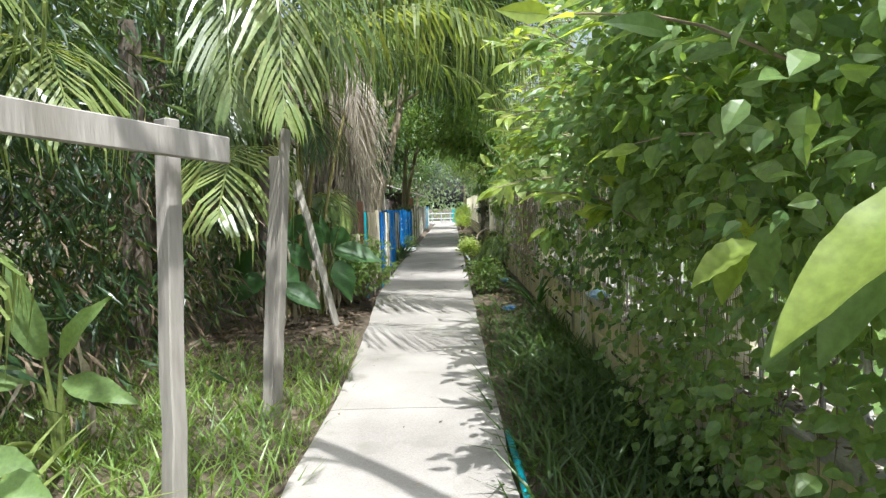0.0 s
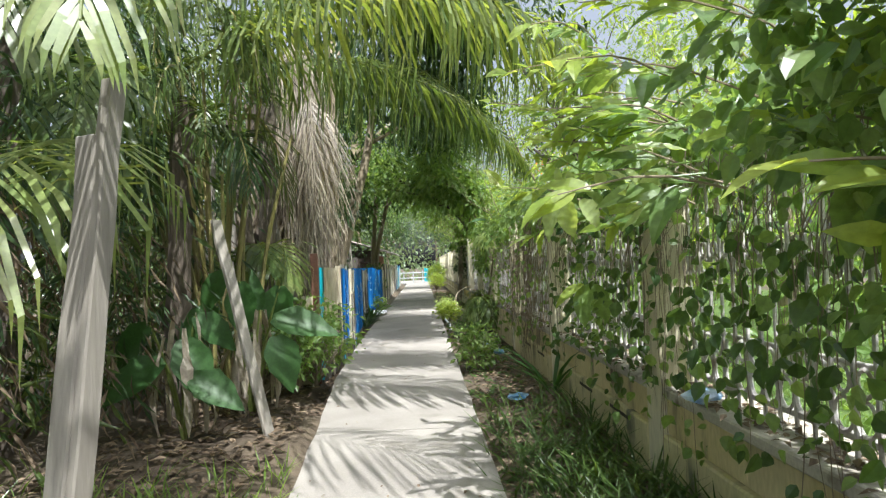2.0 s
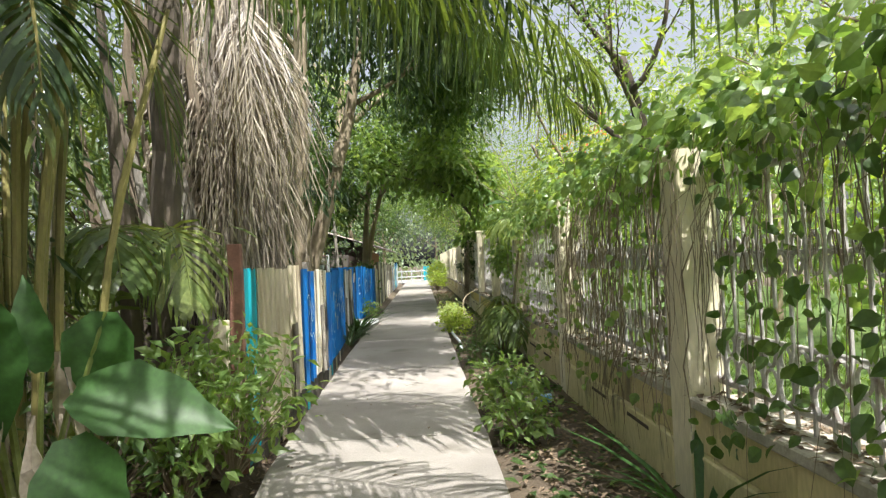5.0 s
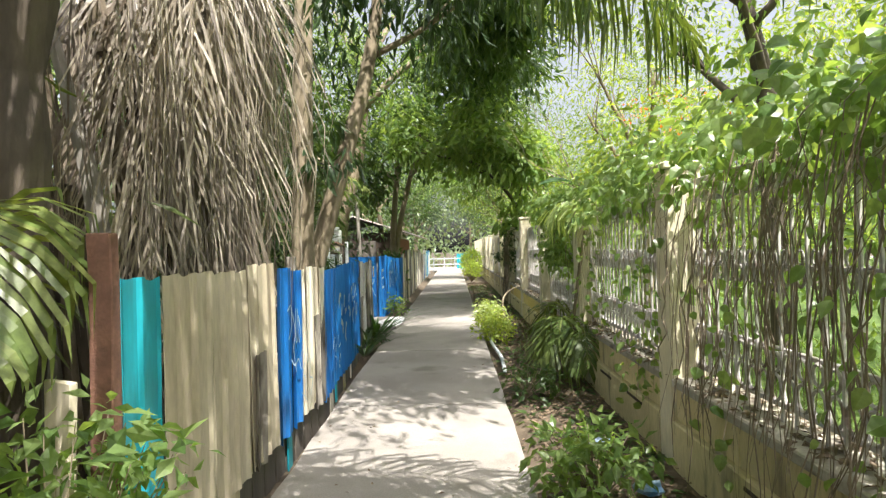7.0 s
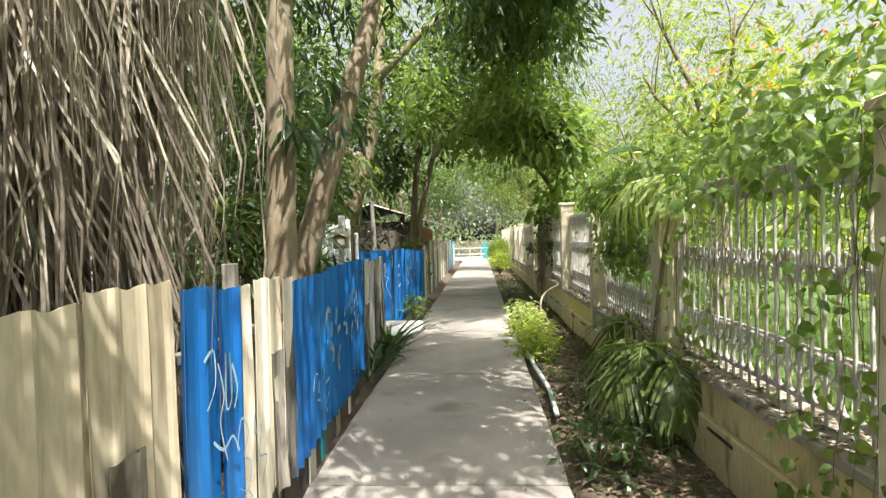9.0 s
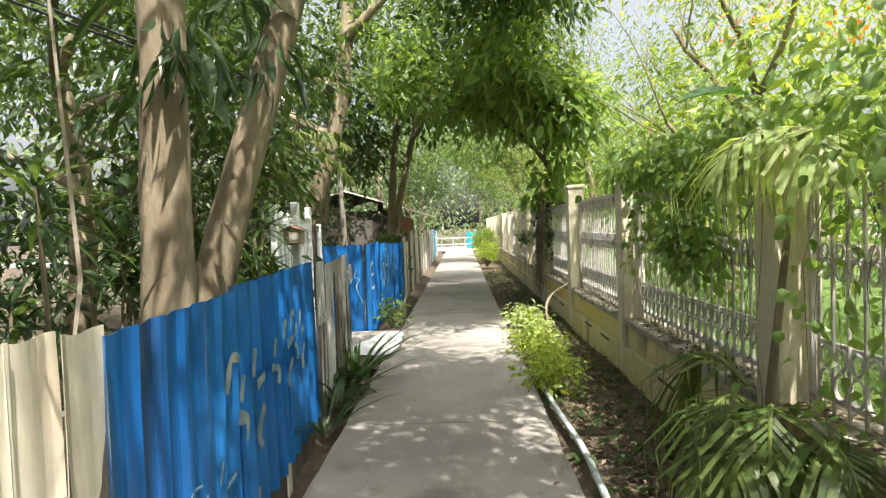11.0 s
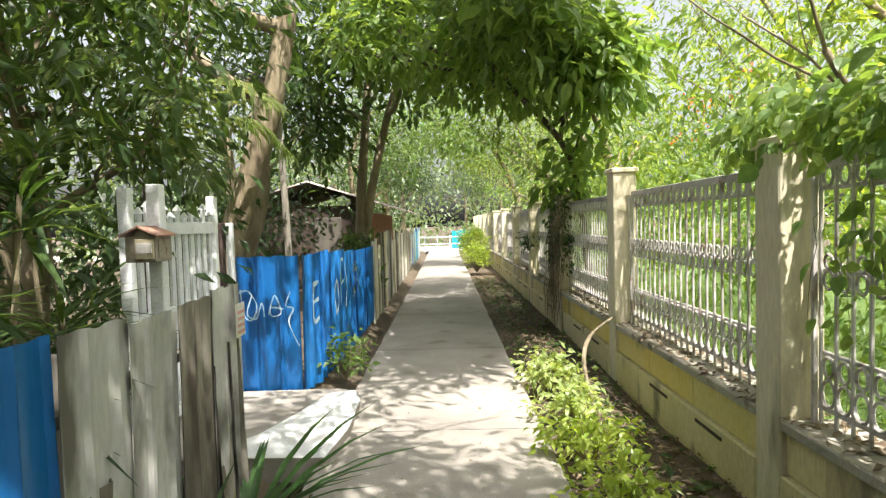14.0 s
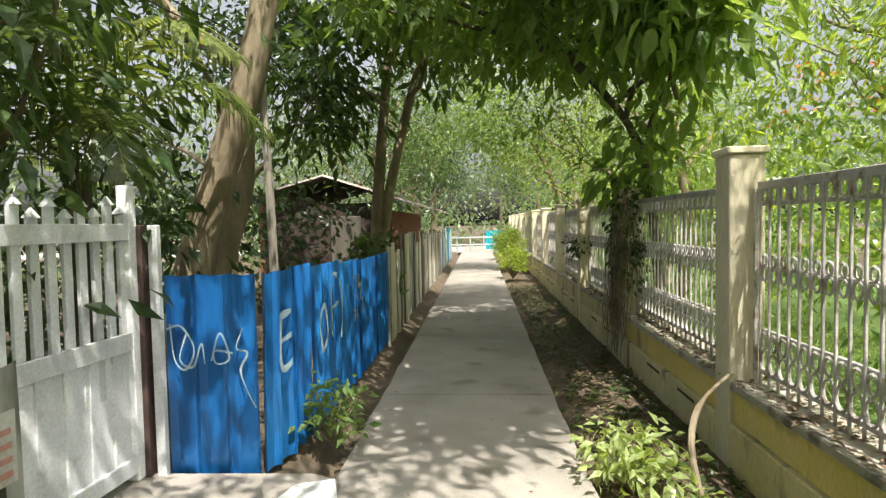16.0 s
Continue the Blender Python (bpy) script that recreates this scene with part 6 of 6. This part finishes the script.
def cane_plant(at, canes, seed):
    """Upright bare canes, each with a tuft of arching strap leaves at its head."""
    rgc = random.Random(seed)
    e = empty("dracaena", at, "tall clump of canes with dark green strap leaves behind the fence", "plant", "strap-leaved clumps behind the fence")
    for k in range(canes):
        x, y, h = at[0] + rgc.uniform(-0.4, 0.4), at[1] + rgc.uniform(-0.4, 0.4), rgc.uniform(0.7, 2.0)
        lx, ly = x + rgc.uniform(-0.15, 0.15), y + rgc.uniform(-0.15, 0.15)
        part("cane", tube([(x, y, -0.1), ((x + lx) / 2, y, h / 2), (lx, ly, h)], [0.016, 0.013, 0.011], 6), M_BARK, e)
        n = 24
        a = RNG.uniform(0, 6.28, n)
        D = np.stack([np.cos(a), np.sin(a), RNG.uniform(-0.2, 1.6, n)], 1)
        N = np.stack([-0.5 * np.cos(a), -0.5 * np.sin(a), np.ones(n)], 1)
        P = np.array((lx, ly, h)) + np.stack([np.zeros(n), np.zeros(n), RNG.uniform(-0.22, 0.02, n)], 1)
        L = RNG.uniform(0.28, 0.5, n)
        part("leaf_head", leaf_arrays(P, D, N, L, np.full(n, 0.036), True, 0.55), M_LEAF if k % 3 else M_LEAFD, e)
    return e


for k, (x, y) in enumerate(((-1.95, 17.3), (-2.2, 18.1), (-2.6, 16.9), (-2.9, 17.9), (-2.4, 14.6))):
    cane_plant((x, y, 0), 9, 60 + k)
small = empty("small_palm", (1.3, 15.3, 0), "small palm with drooping fronds in front of the wall", "palm")
for k, (b, w, ln, rise, dr) in enumerate((((1.6, 15.3, 1.85), (-0.3, -1.0, 0), 0.7, 0.5, 0.7), ((1.6, 15.3, 1.85), (-1.0, -0.2, 0), 0.65, 0.5, 0.7), ((1.6, 15.3, 1.8), (0.2, 1.0, 0), 0.7, 0.6, 0.7), ((1.35, 15.1, 0.5), (-0.5, -0.9, 0), 0.9, 0.8, 0.95), ((1.35, 15.2, 0.5), (-0.9, -0.3, 0), 0.8, 0.8, 1.0), ((1.38, 15.0, 0.4), (0.0, -1.0, 0), 1.0, 0.75, 0.9), ((1.38, 15.4, 0.6), (-0.6, 0.8, 0), 0.9, 0.8, 1.0), ((1.35, 15.1, 0.4), (-1.0, -0.8, 0), 0.8, 0.6, 0.8))):
    # upper fronds take a paler leaf colour for the sun on them
    add_frond(small, M_LEAFP if k < 3 else M_FROND, M_FRONDL, base=b, way=w, length=ln, rise=rise, droop=dr, pairs=17, leaflet=0.42, width=0.032, hang_leaf=1.0, seed=300 + k)
part("broad_leaf", big_leaf((1.5, 15.6, 2.18), (-0.9, -0.25, 0.12), 0.42, 0.17, (-0.1, -0.35, 0.9)), M_BROAD, small, "broad dull grey-green leaf", smooth=True)
part("stem", tube([(1.4, 15.2, -0.1), (1.4, 15.22, 0.6), (1.6, 15.3, 1.85)], [0.03, 0.022, 0.015], 7), M_BARK, small)


def r_edge(y):
    return 0.5 + 0.5 * noise.noise(Vector((3, y * 0.8, 1)))


def strip_scatter(n, xr, yr, dens=None, seed=0):
    rgb = np.random.default_rng(seed)
    x, y = rgb.uniform(*xr, n), rgb.uniform(*yr, n)
    if dens is not None:
        k = rgb.random(n) < np.array([dens(a, b) for a, b in zip(x, y)])
        x, y = x[k], y[k]
    z = np.array([ground_z(a, b) for a, b in zip(x, y)])
    return np.stack([x, y, z], 1), rgb


def lay(name, P, rgb, ln, aspect, material, label, category, up, droop=0.3):
    n = len(P)
    a = rgb.uniform(0, 6.28, n)
    D = np.stack([np.cos(a), np.sin(a), rgb.uniform(*up, n)], 1)
    N = np.stack([-0.3 * np.cos(a) + rgb.normal(0, 0.25, n), -0.3 * np.sin(a) + rgb.normal(0, 0.25, n), np.ones(n)], 1)
    L = ln * rgb.uniform(0.5, 1.4, n)
    tagged(part(name, leaf_arrays(P, D, N, L, L * aspect, False, droop), material), label, category, kind="stuff")


P, r1 = strip_scatter(9000, (-3.0, -0.62), (0.5, 7.5), lambda x, y: min(1, max(0, (7.5 - y) / 2)) * (1 if x < path_left(y) + 0.06 else 0), 1)
lay("grass", P, r1, 0.2, 0.06, M_GRASS, "bright green tufted grass beside the path", "grass", (1.0, 3.5), 0.4)
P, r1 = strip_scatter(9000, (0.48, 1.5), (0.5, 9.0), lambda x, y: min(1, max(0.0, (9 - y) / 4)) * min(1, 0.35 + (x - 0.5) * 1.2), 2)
lay("grass", P, r1, 0.3, 0.05, M_SHADEGRASS, "green grass at the foot of the wall, coloured dark for shade", "grass", (0.8, 3.0), 0.5)
P, r1 = strip_scatter(11000, (0.56, 1.46), (5.0, 34), None, 3)
P[:, 2] += r1.uniform(0.005, 0.04, len(P))
lay("leaf_litter", P, r1, 0.055, 0.42, M_LITTER, "brown dry fallen leaves on the verge", "leaf litter", (-0.15, 0.35))
P, r1 = strip_scatter(3400, (1.48, 1.82), (3.0, 30), None, 13)
P[:, 2] = 0.522 + r1.uniform(0.0, 0.02, len(P))
lay("coping_litter", P, r1, 0.06, 0.5, M_LITTER, "brown dry leaves and twigs on the coping", "leaf litter", (-0.1, 0.3))
P, r1 = strip_scatter(2500, (-2.6, -1.0), (6.0, 12), lambda x, y: 1 if x < path_left(y) - 0.02 else 0, 4)
P[:, 2] += 0.02
lay("leaf_litter", P, r1, 0.1, 0.4, M_LITTER, "brown dry fallen leaves under the palms", "leaf litter", (-0.15, 0.5))
P, r1 = strip_scatter(2600, (0.53, 1.45), (6.0, 32), None, 6)
lay("ground_weeds", P, r1, 0.1, 0.5, M_LEAF, "small green weeds among the litter", "weeds", (0.2, 1.0))

P, r1 = strip_scatter(260, (-1.0, 0.48), (2.0, 34), lambda x, y: 1 if x > path_left(y) + 0.05 and abs(x + 0.3) > 0.35 * r_edge(y) else 0, 21)
P[:, 2] = 0.008
lay("path_litter", P, r1, 0.035, 0.5, M_LITTER, "a few dry leaves fallen on the footpath", "leaf litter", (-0.05, 0.2))

# ---- loose things ----
tagged(part("pipe", tube([tuple(p) for p in bend([(0.60, 15.2, 0.0), (0.63, 16.1, 0.0), (0.59, 17.0, 0.0), (0.57, 18.2, -0.01)], 12)], 0.022, 10), M_PIPE, smooth=True), "pale grey plastic pipe lying beside the path", "pipe")
tagged(part("pipe", tube([(0.55, 3.2, 0.0), (0.54, 4.1, 0.0), (0.53, 4.8, -0.02)], 0.02, 8), M_TEAL, smooth=True), "dark teal pipe lying in the grass", "pipe")
tagged(part("crooked_stick", tube([tuple(p) for p in bend([(1.05, 20.2, -0.08), (1.0, 20.35, 0.3), (1.12, 20.55, 0.5), (1.4, 20.8, 0.62)], 12)], [0.018] * 8 + [0.012] * 4, 7, 0.3), M_BARK), "pale crooked stick leaning against the wall", "stick")
for k, (x, y, z) in enumerate(((1.15, 11.9, -0.02), (1.05, 12.7, -0.02), (0.95, 9.0, -0.02), (1.46, 6.3, 0.56))):
    bm = bmesh.new()
    bmesh.ops.create_icosphere(bm, subdivisions=2, radius=0.07)
    for v in bm.verts:
        v.co = Vector((v.co.x * 1.3, v.co.y, v.co.z * 0.55)) * (1 + 0.5 * noise.noise(v.co * 22 + Vector((k * 5, 0, 0)))) + Vector((x, y, z + 0.03))
    tagged(part("plastic_bag", bm, M_BAG), "crumpled blue and white plastic bag on the litter", "litter")
pole = empty("utility_pole", (-2.3, 22.95, 0), "thin grey timber pole with a short cross bar", "pole")
part("pole", tube([(-2.25, 22.95, -0.1), (-2.3, 22.97, 1.8), (-2.38, 23.0, 3.65)], [0.05, 0.045, 0.04], 8, 0.1), M_WOOD, pole)
part("cross_bar", beam((-2.58, 22.95, 3.5), (-2.18, 23.05, 3.58), 0.05, 0.08), M_WOOD, pole)
for k, (a, b, sag) in enumerate((((-3.9, 13.1, 3.3), (-1.36, 16.05, 2.42), 0.06), ((-3.9, 13.1, 3.36), (-1.36, 16.05, 2.47), 0.08), ((-4.2, 18.0, 4.2), (-2.35, 23.0, 3.35), 0.15), ((-4.2, 18.1, 4.35), (-2.35, 23.0, 3.45), 0.15), ((-4.3, 18.1, 4.0), (-2.35, 23.0, 3.2), 0.2), ((-2.35, 23.0, 3.4), (-1.6, 34, 3.2), 0.3), ((-2.35, 23.0, 3.3), (-1.6, 34, 3.0), 0.35), ((-3.0, 40.0, 3.4), (3.2, 58.0, 5.2), 0.4), ((-3.0, 40.0, 3.8), (3.2, 58.0, 5.5), 0.4))):
    A, B = Vector(a), Vector(b)
    pts = [tuple(A.lerp(B, i / 14) - Vector((0, 0, sag * 4 * (i / 14) * (1 - i / 14)))) for i in range(15)]
    tagged(part("cable", tube(pts, 0.008, 5), M_CABLE), "thin black overhead cable between the trees", "cable")

# ---- house behind the fence ----
house = empty("house", (-3.6, 32, 0), "low old house with a rusty sheet roof and brick side", "house")
part("wall", box(-5.2, -2.2, 30.5, 30.62, -0.1, 2.1, 0.01), M_DARK, house, "dark board wall")
part("wall", box(-2.18, -2.06, 30.5, 36, -0.1, 1.9, 0.01), M_BRICK, house, "red brick wall")
part("wall", box(-5.32, -5.2, 30.5, 36, -0.1, 2.1, 0.01), M_BRICK, house)
for nm, a, b, za, zb in (("roof", -3.7, -1.2, 2.75, 1.95), ("roof", -3.7, -5.8, 2.75, 2.2)):
    v, f = sheet_arrays((30.2, 0), (36.4, 0), 0, 1, 0.2, 0.02, 77)
    w = np.stack([a + (b - a) * v[:, 2], v[:, 0], za + (zb - za) * v[:, 2] + v[:, 1]], 1)
    part(nm, (w, f), M_ROOF, house, "rusty corrugated roof")
part("door", box(-3.6, -2.9, 30.44, 30.49, 0, 1.8, 0.01), M_SKIRT, house)

# ---- garden behind the wall, and the far end ----
tagged(part("lawn", box(WALL_X + 0.36, 12, -4, 50, -0.06, -0.012), M_LAWN), "sunlit green lawn behind the iron fence", "lawn", kind="structure")
P, r1 = strip_scatter(16000, (1.9, 5.0), (6, 30), None, 9)
P[:, 2] = -0.015
lay("lawn_grass", P, r1, 0.16, 0.08, M_GRASS, "green grass blades of the lawn", "grass", (0.8, 2.5), 0.4)
tagged(part("road", box(-40, 40, 50, 57, -0.09, -0.03), M_ROAD), "pale sunlit road across the end of the path", "road", kind="structure")
far = empty("white_railing", (0, 49.5, 0), "pale railing across the far end of the path", "railing")
for z in (0.35, 0.75):
    part("rail", box(-2.2, 1.6, 49.48, 49.54, z, z + 0.07, 0.005), M_PIPE, far)
for i in range(6):
    part("post", box(-2.2 + 0.74 * i, -2.13 + 0.74 * i, 49.42, 49.476, -0.1, 0.9, 0.005), M_PIPE, far)
tagged(part("teal_panel", sheet_arrays((0.2, 52.2), (1.5, 52.2), -0.05, 1.1, 0.2, 0.015, 91), M_TEAL), "teal metal panel beside the far road", "panel")
